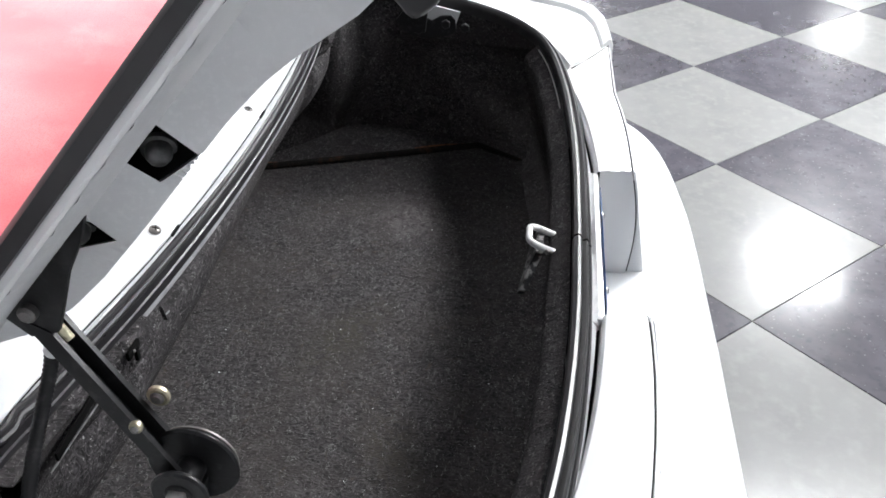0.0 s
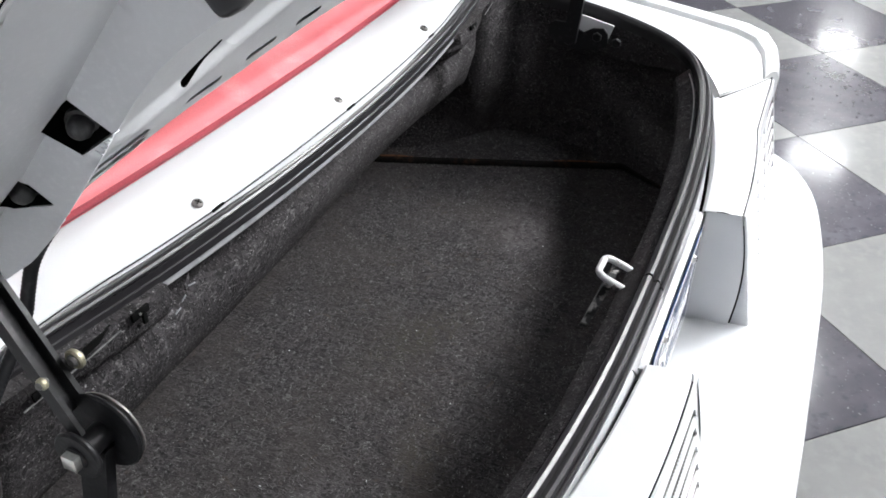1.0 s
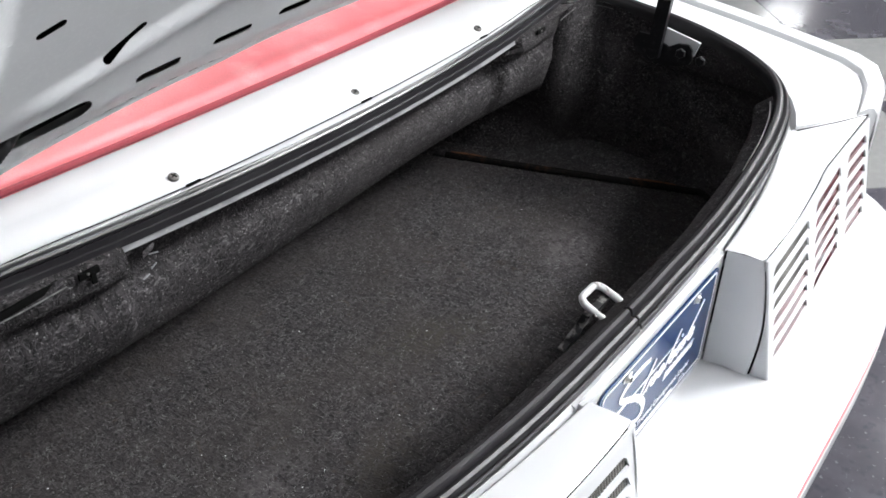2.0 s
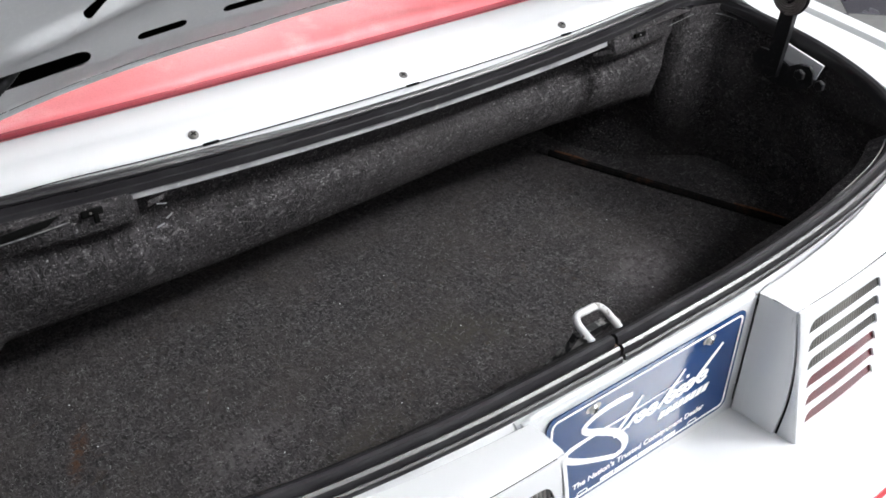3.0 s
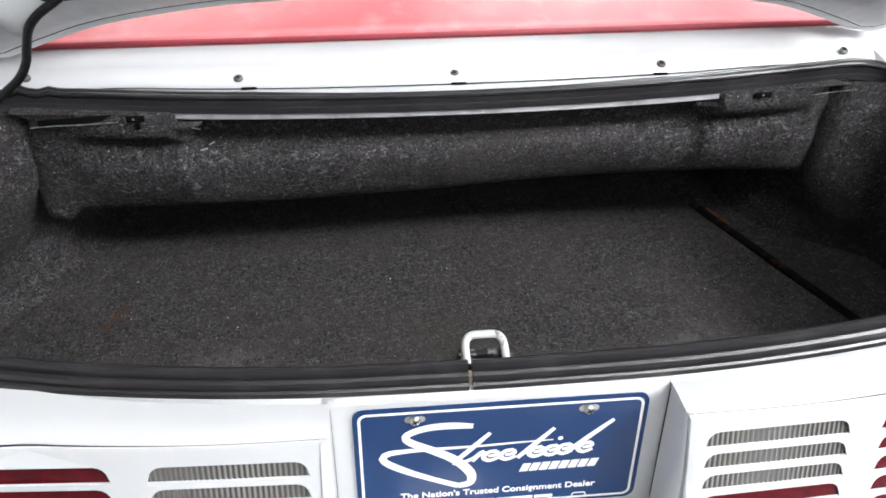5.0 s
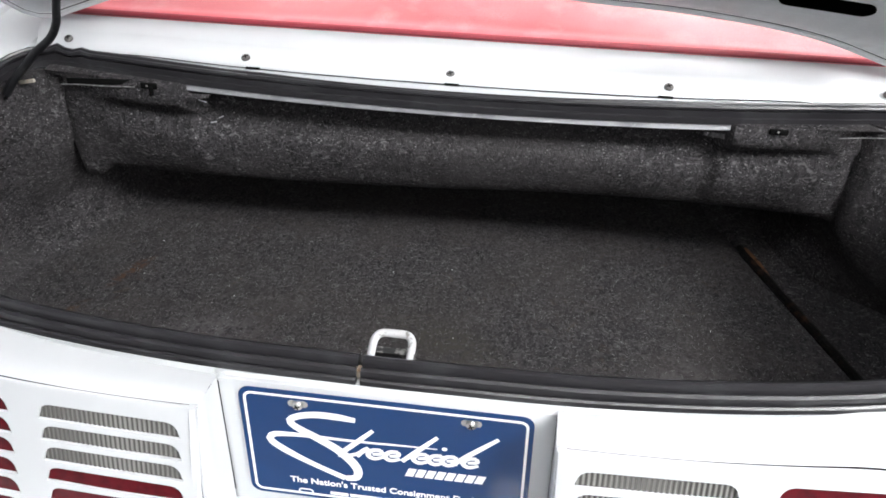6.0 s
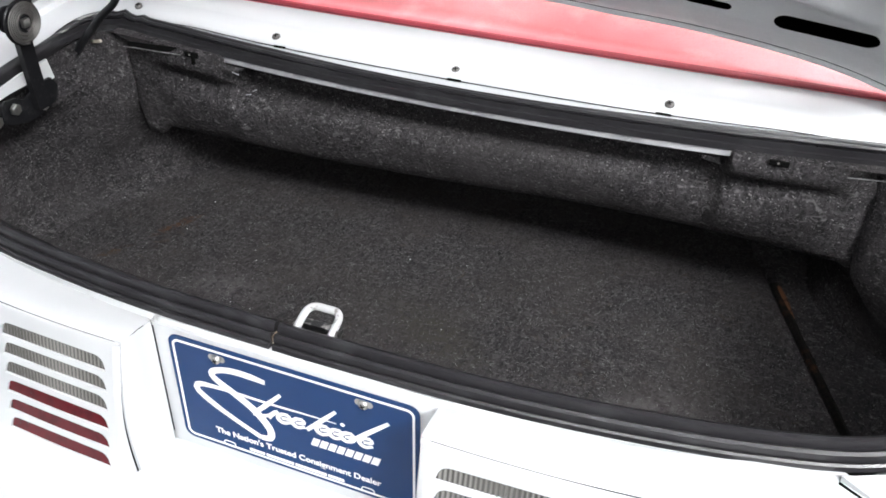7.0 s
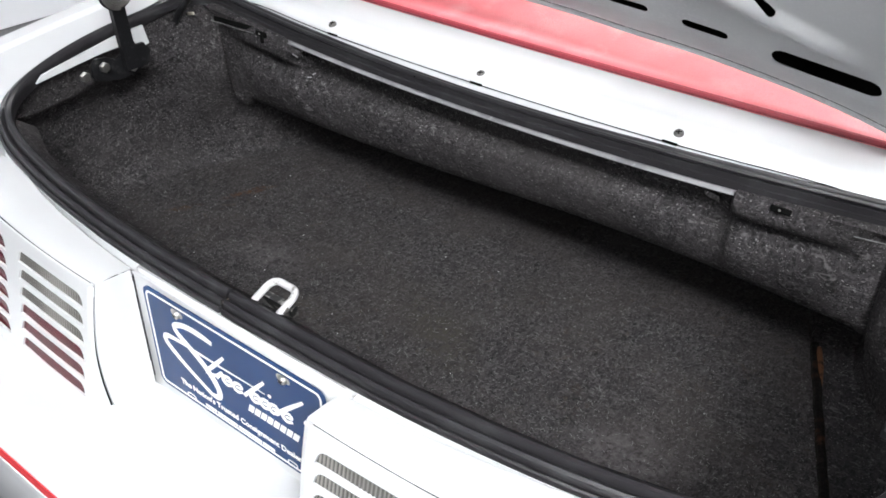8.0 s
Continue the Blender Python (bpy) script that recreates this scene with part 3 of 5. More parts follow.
def bumper_rows(profile):
    rows = []
    for i, p in enumerate(path):
        d = path[min(i + 1, len(path) - 1)] - path[max(i - 1, 0)]
        o = Vector((d.y, -d.x, 0)).normalized()
        base = Vector((p.x * (0.9 + 0.045 * step(abs(p.x), 0.7, 0.85)), max(0.03, p.y + 0.1), 0))
        rows.append([(p + o * q if q > -0.05 else base) + Vector((0, 0, z)) for q, z in profile])
    return rows


BUMPER = [(-1, 0.618), (-0.045, 0.631), (-0.012, 0.6265), (-0.004, 0.6235), (0.0005, 0.6195), (0.002, 0.6155), (0.001, 0.6115), (0.001, 0.5925), (0.0030, 0.591), (0.0040, 0.585), (0.0030, 0.576), (0.003, 0.566), (0.003, 0.55), (-0.002, 0.50), (-0.012, 0.42), (-0.025, 0.33), (-0.045, 0.29), (-1, 0.28)]
bm = bmesh.new()
loft(bm, bumper_rows(BUMPER))
bumper = part("bumper", bm, WHITE, car, "white painted rear bumper with thin red stripe", angle=0.6)
bm = bmesh.new()
loft(bm, bumper_rows([(0.0005, 0.6115), (0.0022, 0.611), (0.0022, 0.5935), (0.0005, 0.593)]))
part("stripe", bm, STRIPE, bumper, "thin red stripe")

# Front deck strip, gutter and its screws.
def seam_line(x):
    d = max(0.0, abs(x) - 0.40) ** 2
    return Vector((x, 0.4542 + 0.125 * x * x + 0.30 * x**4 - 0.35 * d, 0.9416 - 0.02 * x * x - 0.50 * d))


def red_line(x):
    return Vector((x, 0.5234 + 0.152 * x * x + 0.011 * x**4, 0.9786 - 0.0566 * x * x))


bm = bmesh.new()
rows = []
for k in range(61):
    x = -0.64 + 1.28 * k / 60
    a, b = seam_line(x), red_line(x)
    rows.append([a + Vector((0, 0.001, -0.02)), a + Vector((0, 0.0005, 0)), a + Vector((0, 0.002, 0.0022)), a + Vector((0, 0.006, 0.0045)), a.lerp(b, 0.25) + Vector((0, 0, -0.0002)), a.lerp(b, 0.43) + Vector((0, 0, -0.0016)), a.lerp(b, 0.50) + Vector((0, 0, 0.0014)), a.lerp(b, 0.58) + Vector((0, 0, 0.0028)), a.lerp(b, 0.80) + Vector((0, 0, 0.001)), b + Vector((0, 0, -0.001)), b + Vector((0, 0.004, -0.004)), b + Vector((0, 0.03, -0.006))])
loft(bm, rows)
deck = part("deck_strip", bm, WHITE, car, "white painted strip in front of the trunk, fixed with screws", angle=0.8)
for x, y, z in ((-0.575, 0.532, 0.9380), (-0.286, 0.4793, 0.9490), (0, 0.4698, 0.9495), (0.287, 0.4793, 0.9490), (0.578, 0.532, 0.9380)):
    screw(deck, (x, y, z), (0, -0.45, 1), 0.0062, SCREW, "dull steel screw")
bm = bmesh.new()
rows = []
for k in range(61):
    x = -0.62 + 1.24 * k / 60
    a = seam_line(x)
    i = min(range(n), key=lambda j: abs(RIM[j].x - x) + (10 if RIM[j].y < 0.3 else 0))
    p = rim_point(i, 0.004, 0.0)
    rows.append([a + Vector((0, 0.003, -0.010)), a + Vector((0, -0.0012, -0.0035)), Vector((x, min(p.y + 0.001, a.y - 0.003), max(p.z + 0.0075, a.z - 0.0075))), Vector((x, min(p.y, a.y - 0.004), a.z - 0.02))])
loft(bm, rows)
part("gutter", bm, WHITE, car, "white gutter beside the seal")
bm = bmesh.new()
tube(bm, [seam_line(-0.60 + 1.2 * k / 60) + Vector((0, -0.0002, -0.0010)) for k in range(61)], 0.0007, 6)
part("deck_seam", bm, DARK, deck)
for x in (-0.272, 0.004, 0.283):
    bm = bmesh.new()
    box(bm, (0.020, 0.003, 0.0034), Matrix.Translation(seam_line(x) + Vector((0, -0.0003, -0.0004))), 0.001)
    part("drain_notch", bm, DARK, deck)

# Red vinyl boot over the folded top.
bm = bmesh.new()
rows = []
for k in range(133):
    x = -0.66 + 1.32 * k / 132
    b = red_line(max(-0.64, min(0.64, x)))
    b.x = x
    row = []
    for j, (dy, dz) in enumerate(((0.004, -0.004), (0.001, 0.003), (0.003, 0.008), (0.010, 0.011), (0.016, 0.0100), (0.026, 0.0130), (0.042, 0.0172), (0.06, 0.022), (0.08, 0.0272), (0.10, 0.032), (0.13, 0.0388), (0.16, 0.045), (0.20, 0.0520), (0.24, 0.058), (0.30, 0.0655), (0.36, 0.072), (0.55, 0.082), (0.80, 0.082), (1.05, 0.07))):
        wob = (0.0026 * noise.noise(Vector((x * 6, dy * 9, 3))) + 0.0016 * noise.noise(Vector((x * 19 + 8 * dy, dy * 24, 7)))) * min(1, dy * 12)
        row.append(b + Vector((0, dy, dz * (1 - 0.35 * abs(x / 0.66) ** 4) + wob)))
    rows.append(row)
loft(bm, rows)
boot = part("boot_cover", bm, RED, car, "red vinyl boot cover with a welted edge", angle=1.0)
bm = bmesh.new()
tube(bm, [red_line(-0.64 + 1.28 * k / 60) + Vector((0, 0.0002, 0.0010)) for k in range(61)], 0.0009, 8)
part("black_edging", bm, RUBBER, boot)
bm = bmesh.new()
tube(bm, [red_line(-0.64 + 1.28 * k / 60) + Vector((0, 0.0008, 0.0046)) for k in range(61)], 0.0040, 8)
part("welt", bm, WELT, boot, "red welt, darkened as in shade")

# ---- trunk ----
# Metal flange under the front seal.
bm = bmesh.new()
rows = []
for k in range(41):
    x = -0.388 + 0.766 * k / 40
    y = 0.4468 + 0.125 * x * x + 0.15 * x**4
    rows.append([(x, y + 0.006, 0.9120), (x, y + 0.0005, 0.9110), (x, y - 0.0005, 0.9095), (x, y - 0.0012, 0.9028), (x, y - 0.0022, 0.9008), (x, y - 0.0016, 0.8994), (x, y + 0.002, 0.8996), (x, y + 0.02, 0.902)])
loft(bm, rows)
part("metal_flange", bm, LIPMETAL, car, "scuffed bare metal flange under the seal")

# Carpeted lining: rear wall, side walls and the shelf front.
def lining(name, rows, label):
    bm = bmesh.new()
    loft(bm, rows)
    return part(name, bm, CARPET, car, label, angle=1.2)


FLOORZ = 0.572
idx = lambda x, front: min(range(n), key=lambda j: abs(RIM[j].x - x) + (10 if (RIM[j].y > 0.3) != front else 0))
i0, i1 = idx(-0.60, False), idx(0.60, False)
rear = [(i0 + k) % n for k in range((i1 - i0) % n + 1)]
rows = []
for i in rear:
    p = rim_point(i, -0.008, -0.02)
    q = p + outward(i) * 0.006
    wob = 0.004 * noise.noise(p * 14)
    rows.append([p, rim_point(i, -0.012, -0.022), rim_point(i, -0.033 + 0.5 * wob, -0.036), rim_point(i, -0.036 + 0.5 * wob, -0.045), rim_point(i, -0.027 + wob, -0.10), rim_point(i, -0.014 + wob, -0.17), Vector((p.x, q.y + 0.01, FLOORZ + 0.02)), Vector((p.x, p.y + 0.05, FLOORZ - 0.004))])
lining("rear_lining", rows, "charcoal carpet lining of the trunk's rear wall")
bm = bmesh.new()
tube(bm, [rim_point(i, -0.0125, -0.0215) for i in rear if 0.36 < RIM[i].x < 0.598], 0.0011, 6)
part("retainer_strip", bm, STEEL, car, "thin bright carpet retainer strip")


SIDE = [(0.690, 0.085), (0.733, 0.125), (0.750, 0.20), (0.755, 0.30), (0.749, 0.40), (0.735, 0.46), (0.712, 0.503), (0.687, 0.531), (0.660, 0.560), (0.633, 0.589), (0.603, 0.64), (0.583, 0.70), (0.575, 0.80), (0.572, 0.94)]
SIDE_RIGHT = [(0.665, 0.085), (0.688, 0.14), (0.702, 0.22), (0.715, 0.32), (0.717, 0.40), (0.712, 0.455), (0.697, 0.498), (0.662, 0.530), (0.622, 0.560), (0.585, 0.592), (0.548, 0.634), (0.525, 0.69), (0.52, 0.80), (0.52, 0.94)]
SIDETOP = [(0.640, 0.466), (0.608, 0.486), (0.584, 0.495), (0.577, 0.506), (0.576, 0.535), (0.577, 0.60), (0.580, 0.68), (0.575, 0.80), (0.572, 0.94)]
SIDETOP_RIGHT = [(0.636, 0.462), (0.600, 0.472), (0.570, 0.478), (0.552, 0.489), (0.548, 0.510), (0.551, 0.60), (0.550, 0.68), (0.548, 0.80), (0.545, 0.94)]


def side_x(y, s):
    """How far out the side wall stands at the floor."""
    wall = SIDE_RIGHT if s > 0 else SIDE
    return float(np.interp(y, [b for a, b in wall], [a for a, b in wall]))


def side_lining(s):
    """A short valance under the rim, a pocket behind the quarter panel, then a wall that slants in to the recess."""
    rows = []
    low = spline([(a, b, 0) for a, b in (SIDE_RIGHT if s > 0 else SIDE)], 80)
    up = spline([(a, b, 0) for a, b in (SIDETOP_RIGHT if s > 0 else SIDETOP)], 60)
    last = [k for k, p in enumerate(low) if p.y <= 0.46][-1]
    for k, q in enumerate(low):
        y = q.y
        wob = 0.006 * noise.noise(Vector((s * 3, y * 9, 1)))
        if k <= last:
            i = min(range(n), key=lambda j: abs(RIM[j].y - y) + (10 if RIM[j].x * s < 0.45 else 0))
            p = rim_point(i, -0.006, -0.012 if y > 0.36 else -0.03)
            top = Vector((abs(p.x) + 0.012, y, p.z + 0.004))
        else:
            u = up[min(59, int((k - last) / (79 - last) * 59))]
            top = Vector((u.x, u.y, 0.906 if s < 0 else 0.913))
        x = top.x - 0.004
        hem = 0.792 + 0.006 * math.sin(y * 22)
        notch = 0.012 * math.exp(-((y - 0.31) / 0.05) ** 2)
        hang = [top, Vector((x + 0.006, y, top.z - 0.018 - notch)), Vector((x + 0.014, y, hem + 0.03)), Vector((x + 0.016, y, hem + 0.010)), Vector((x + 0.019, y, hem + 0.001)), Vector((x + 0.027, y, hem - 0.002)),
                Vector((max(x + 0.036, q.x - 0.02), y, hem - 0.014)), Vector((q.x + wob, y, 0.74)), Vector((q.x + wob, y, 0.66)), Vector((q.x + wob - 0.002, y, 0.61)), Vector((q.x - 0.008, y, FLOORZ + 0.012)), Vector((q.x - 0.06, y - 0.01, FLOORZ - 0.004))]
        plain = []
        for z in (top.z, 0.868, 0.84, 0.815, 0.80, 0.788, 0.772, 0.74, 0.66, 0.61, FLOORZ + 0.012):
            deep = (top.z - z) / (top.z - FLOORZ)
            f = min(1.0, max(0.0, 1.75 * deep - 0.75 if s > 0 else 1.45 * deep - 0.35))
            f = f * f * (3 - 2 * f)
            plain.append(Vector((top.x + (q.x + 0.6 * wob - top.x) * f, top.y + (y - top.y) * f, z)))
        plain.append(Vector((q.x - 0.05, y - 0.02, FLOORZ - 0.004)))
        f = step(y, 0.36, 0.47)
        rows.append([Vector((s * (a.x + (b.x - a.x) * f), a.y + (b.y - a.y) * f, a.z + (b.z - a.z) * f)) for a, b in zip(hang, plain)])
    return lining("side_lining", rows, "charcoal carpet lining of the trunk's side pocket")


side_lining(1)
side_lining(-1)


def shelf_lower(x):
    """Lower edge of the carpeted shelf front."""
    return Vector((x, 0.532 - 0.05 * x * x + 0.004 * math.sin(7 * x), 0.738 + 0.006 * math.sin(5 * x) + 0.02 * max(0, x)))


rows = []
for k in range(121):
    x = -0.590 + 1.160 * k / 120
    out = abs(x)
    e = shelf_lower(x)
    e.z += -0.018 * step(-x, 0.540, 0.562) - 0.010 * step(x, 0.530, 0.556)
    up = step(out, 0.356, 0.376)
    top = Vector((x, 0.442 + 0.10 * out**2 + 0.056 * (1 - up), 0.9100 - 0.0265 * (1 - up)))
    w1, w2 = 0.004 * noise.noise(Vector((x * 9, 0, 5))), 0.005 * noise.noise(Vector((x * 6, 4, 5)))
    back = 0.005 * (step(-x, 0.580, 0.590) + 2.0 * step(x, 0.538, 0.558))
    flat = 1 - 0.95 * step(out, 0.44, 0.575)

    def mid(f, dy):
        p = top.lerp(e, f) + Vector((0, dy * flat + back, 0))
        p.x -= (-0.024 if x < 0 else 0.030) * step(out, 0.47, 0.56) * (1 - min(1.0, f / 0.6))
        return p

    out_again = -0.010 * (1 - up)
    rows.append([top + Vector((0, 0.03, 0.002)), top, mid(0.06, -0.006 * up + w1), mid(0.14, -0.002 - 0.010 * up + w1), mid(0.21, -0.002 - 0.007 * up + w1), mid(0.26, -0.002 + 0.003 * up + w1), mid(0.31, -0.004 + 0.013 * up + w1), mid(0.37, -0.010 + w2 + 0.014 * up + out_again), mid(0.46, -0.014 + w2 + 0.003 * up + out_again), mid(0.6, -0.019 + w2 + 0.6 * out_again), mid(0.8, -0.017 + w1), mid(0.93, -0.010),
                 e + Vector((0, back, 0)), e + Vector((0, 0.012 + back, -0.002)), e + Vector((0, 0.11, 0.02)), e + Vector((0, 0.38, 0.03))])
shelf = lining("shelf_front", rows, "charcoal carpet shelf front hanging over a recess")
for s in (-1, 1):
    bm = bmesh.new()
    loft(bm, [[(s * (0.362 - 0.008 * k), 0.447 + 0.005 * k, 0.9030 - 0.002 * k), (s * (0.364 - 0.008 * k), 0.444 + 0.005 * k, 0.8965 - 0.0015 * k + 0.001 * (k % 2)), (s * (0.362 - 0.008 * k), 0.450 + 0.005 * k, 0.8955 - 0.0015 * k)] for k in range(4)])
    part("torn_flap", bm, CARPET, shelf, angle=1.2)
# frayed white backing beside the tear
for x, y, z, long, turn in ((-0.345, 0.4790, 0.846, 0.010, 0.25), (-0.333, 0.4790, 0.855, 0.009, 0.5), (-0.346, 0.4530, 0.8905, 0.012, -0.25)):
    bm = bmesh.new()
    box(bm, (long, 0.0012, 0.0015), Matrix.Translation((x, y, z)) @ Matrix.Rotation(-turn, 4, "Y"), 0.0004)
    part("frayed_backing", bm, GREYLIP, shelf, "frayed pale backing")
# shade of an open slot put in as a dark bar, clip and bare metal at the left corner, bare edges at the right one
bm = bmesh.new()
box(bm, (0.100, 0.003, 0.009), Matrix.Translation((-0.500, 0.4640, 0.9035)) @ Matrix.Rotation(-0.05, 4, "Y"), 0.001)
part("open_slot", bm, DARK, shelf)
bm = bmesh.new()
tube(bm, spline([(-0.561, 0.4650, 0.8945), (-0.53, 0.4620, 0.8975), (-0.49, 0.4595, 0.8990), (-0.446, 0.4570, 0.9020)], 16), 0.0009, 6)
part("bare_edge", bm, DULL, shelf, "dull bare edge")
bm = bmesh.new()
box(bm, (0.024, 0.004, 0.009), Matrix.Translation((-0.422, 0.4530, 0.9075)), 0.0015)
box(bm, (0.006, 0.004, 0.014), Matrix.Translation((-0.419, 0.4515, 0.9005)), 0.0012)
part("carpet_clip", bm, DARK, shelf, "black plastic clip")
bm = bmesh.new()
box(bm, (0.024, 0.004, 0.008), Matrix.Translation((0.431, 0.4545, 0.9075)), 0.0015)
part("carpet_clip", bm, DARK, shelf, "black plastic clip")
for x, y, z in ((-0.424, 0.4510, 0.9080), (0.430, 0.4525, 0.9080)):
    bm = bmesh.new()
    disc(bm, 0.0016, 0.002, Matrix.Translation((x, y, z)) @ Matrix.Rotation(1.2, 4, "X"), 10, 0.0005)
    part("clip_pin", bm, SCREW, shelf, "bright clip pin")
bm = bmesh.new()
box(bm, (0.036, 0.004, 0.005), Matrix.Translation((-0.612, 0.4630, 0.8955)) @ Matrix.Rotation(-0.32, 4, "Y") @ Matrix.Rotation(-0.35, 4, "Z"), 0.001)
part("bare_patch", bm, FLANGE, shelf, "rust-tinted bare metal patch")
for pts in ([(0.510, 0.4650, 0.9000), (0.545, 0.4700, 0.9010), (0.580, 0.4760, 0.9005)], [(0.618, 0.4720, 0.8960), (0.632, 0.4560, 0.8940), (0.642, 0.4350, 0.8900)]):
    bm = bmesh.new()
    tube(bm, spline(pts, 10), 0.0007, 6)
    part("bare_edge", bm, DULL, shelf, "dull bare edge")
bm = bmesh.new()
box(bm, (1.20, 0.02, 0.40), Matrix.Translation((0, 0.945, 0.75)))
part("recess_back", bm, CARPET, car, smooth=False)
bm = bmesh.new()
box(bm, (1.60, 0.95, 0.02), Matrix.Translation((0, 0.51, FLOORZ - 0.016)))
part("trunk_pan", bm, CARPET, car, smooth=False)

# Loose floor mat.
def mat_height(x, y):
    return 0.003 * noise.noise(Vector((x * 3.2, y * 3.2, 0))) + 0.0015 * noise.noise(Vector((x * 11, y * 11, 4)))


def rod_x(y):
    return 0.4785 + (0.662 - y) * 0.385 if y > 0.215 else 0.6506 - (0.215 - y) * 0.60


bm = bmesh.new()
rows = []
for j in range(61):
    y = 0.075 + 0.85 * j / 60
    row = []
    x0 = -min(0.668, side_x(y, -1) - 0.004, 0.600 + (0.58 - y) * 0.42)
    xe = rod_x(y) - 0.004
    for i in range(61):
        x = x0 + (xe - x0) * i / 60
        row.append(Vector((x, y, FLOORZ + 0.004 + mat_height(x, y) + 0.002 * max(0, (i - 54) / 6) + 0.003 * max(0, (3 - i) / 3))))
    row.append(row[-1] + Vector((0.002, 0, -0.014)))
    row.insert(0, row[0] + Vector((0.004, 0, -0.014)))
    rows.append(row)
loft(bm, rows)
floor_mat = tagged(part("floor_mat", bm, MATCARPET, None, angle=1.2), "worn charcoal carpet floor mat with rust stains, lying in the trunk", "car mat")
# carpeted board beyond the mat, with a rusty bound edge
bm = bmesh.new()
rows = []
for j in range(41):
    y = 0.10 + 0.78 * j / 40
    a = rod_x(y)
    row = [Vector((a - 0.001, y, FLOORZ - 0.006)), Vector((a, y, FLOORZ + 0.006))]
    for i in range(10):
        x = a + 0.003 + (side_x(y, 1) + 0.012 - a - 0.003) * i / 9
        row.append(Vector((x, y, FLOORZ + 0.010 + 0.8 * mat_height(x + 3, y))))
    rows.append(row)
loft(bm, rows)
board = part("side_board", bm, CARPET, car, "charcoal carpet board beside the mat", angle=1.2)
pts = []
for k in range(70):
    y = 0.68 - 0.57 * k / 69
    pts.append(Vector((rod_x(y) + 0.0015 * noise.noise(Vector((0, y * 30, 7))), y, FLOORZ + 0.0125 + 0.001 * noise.noise(Vector((3, y * 25, 2))))))
bm = bmesh.new()
tube(bm, pts, [0.0066 * min(1.0, 0.45 + 4.0 * max(0.0, (p.y - 0.10))) for p in pts], 8)
part("rusty_edge", bm, RUST, board, "black bound edge with rusty patches")
for far, near in ((0.675, 0.585), (0.345, 0.225)):
    bm = bmesh.new()
    ends = [p + Vector((0.0046, 0.001, 0.0012)) for p in pts if near < p.y < far]
    tube(bm, ends, [0.0060 * math.sin(math.pi * min(1.0, 0.25 + 0.75 * k / (len(ends) - 1))) ** 0.7 + 0.0004 for k in range(len(ends))], 8)
    part("rusty_end", bm, RUSTY, board, "rust-eaten end of the bound edge")
# pale lint on the mat
bm = bmesh.new()
dice = random.Random(7)
for _ in range(26):
    x, y = dice.uniform(-0.55, 0.45), dice.uniform(0.12, 0.60)
    if x > rod_x(y) - 0.03:
        continue
    r = dice.uniform(0.0003, 0.0007)
    bmesh.ops.create_icosphere(bm, subdivisions=1, radius=r, matrix=Matrix.Translation((x, y, FLOORZ + 0.0055 + mat_height(x, y))) @ Matrix.Rotation(dice.uniform(0, 3), 4, "Z") @ Matrix.Diagonal((dice.uniform(1, 2.6), 1, 0.7, 1)))
tagged(part("lint_specks", bm, PLATEWHITE), "pale lint specks scattered on the trunk mat", "lint", kind="stuff")

# Loose strands standing out of the carpet's pile.
STRAND = material("pale_carpet_strand", (0.10, 0.095, 0.098), 0.9, spec=0.1)
nodes, links = STRAND.node_tree.nodes, STRAND.node_tree.links
tone = nodes.new("ShaderNodeMapRange")
tone.inputs["To Min"].default_value, tone.inputs["To Max"].default_value = 0.02, 0.26
links.new(nodes.new("ShaderNodeNewGeometry").outputs["Random Per Island"], tone.inputs["Value"])
links.new(tone.outputs[0], nodes["Principled BSDF"].inputs["Base Color"])


def strands(surface, count, length, width, keep, seed):
    """Thin blades scattered over a carpeted part, as one mesh."""
    rng = np.random.default_rng(seed)
    me = surface.data
    faces = [(p.center.copy(), p.normal.copy(), p.area, [me.vertices[k].co.copy() for k in p.vertices]) for p in me.polygons if keep(p.center)]
    weight = np.array([f[2] for f in faces])
    verts, tris = [], []
    for k in rng.choice(len(faces), count, p=weight / weight.sum()):
        _, up, _, c = faces[k]
        u, v = rng.random(2)
        at = c[0].lerp(c[1], u).lerp(c[-1].lerp(c[2], u), v)
        side = up.orthogonal().normalized()
        turn = rng.uniform(0, math.tau)
        ahead = math.cos(turn) * side + math.sin(turn) * up.cross(side)
        across = up.cross(ahead)
        size = length * rng.uniform(0.5, 1.3)
        bend = ahead * math.cos(0.6) + across * math.sin(0.6)
        lift = up * 0.0008
        mid = at + lift * 1.6 + ahead * size * 0.5
        n0 = len(verts)
        verts += [at + lift - across * width, at + lift + across * width, mid + across * width, mid - across * width, mid + bend * size * 0.5 + up * size * rng.uniform(0, 0.25)]
        tris += [(n0, n0 + 1, n0 + 2, n0 + 3), (n0 + 3, n0 + 2, n0 + 4)]
    mesh = bpy.data.meshes.new("carpet_pile")
    mesh.from_pydata(verts, [], tris)
    mesh.materials.append(STRAND)
    ob = new("carpet_pile", mesh)
    ob.parent = surface
    return tagged(ob, "pale loose fibre standing out of the carpet", kind="stuff")


strands(floor_mat, 9000, 0.0062, 0.00021, lambda p: p.y < 0.62, 3)
strands(shelf, 8000, 0.0075, 0.00025, lambda p: p.y < 0.56 and p.z < 0.90, 4)

# Striker loop with its bracket.
striker = part("striker", box(bmesh.new(), (0.075, 0.006, 0.06), Matrix.Translation((-0.008, 0.060, 0.760)), 0.002), BLACK, car, "white latch striker loop on a black bracket")
bm = bmesh.new()
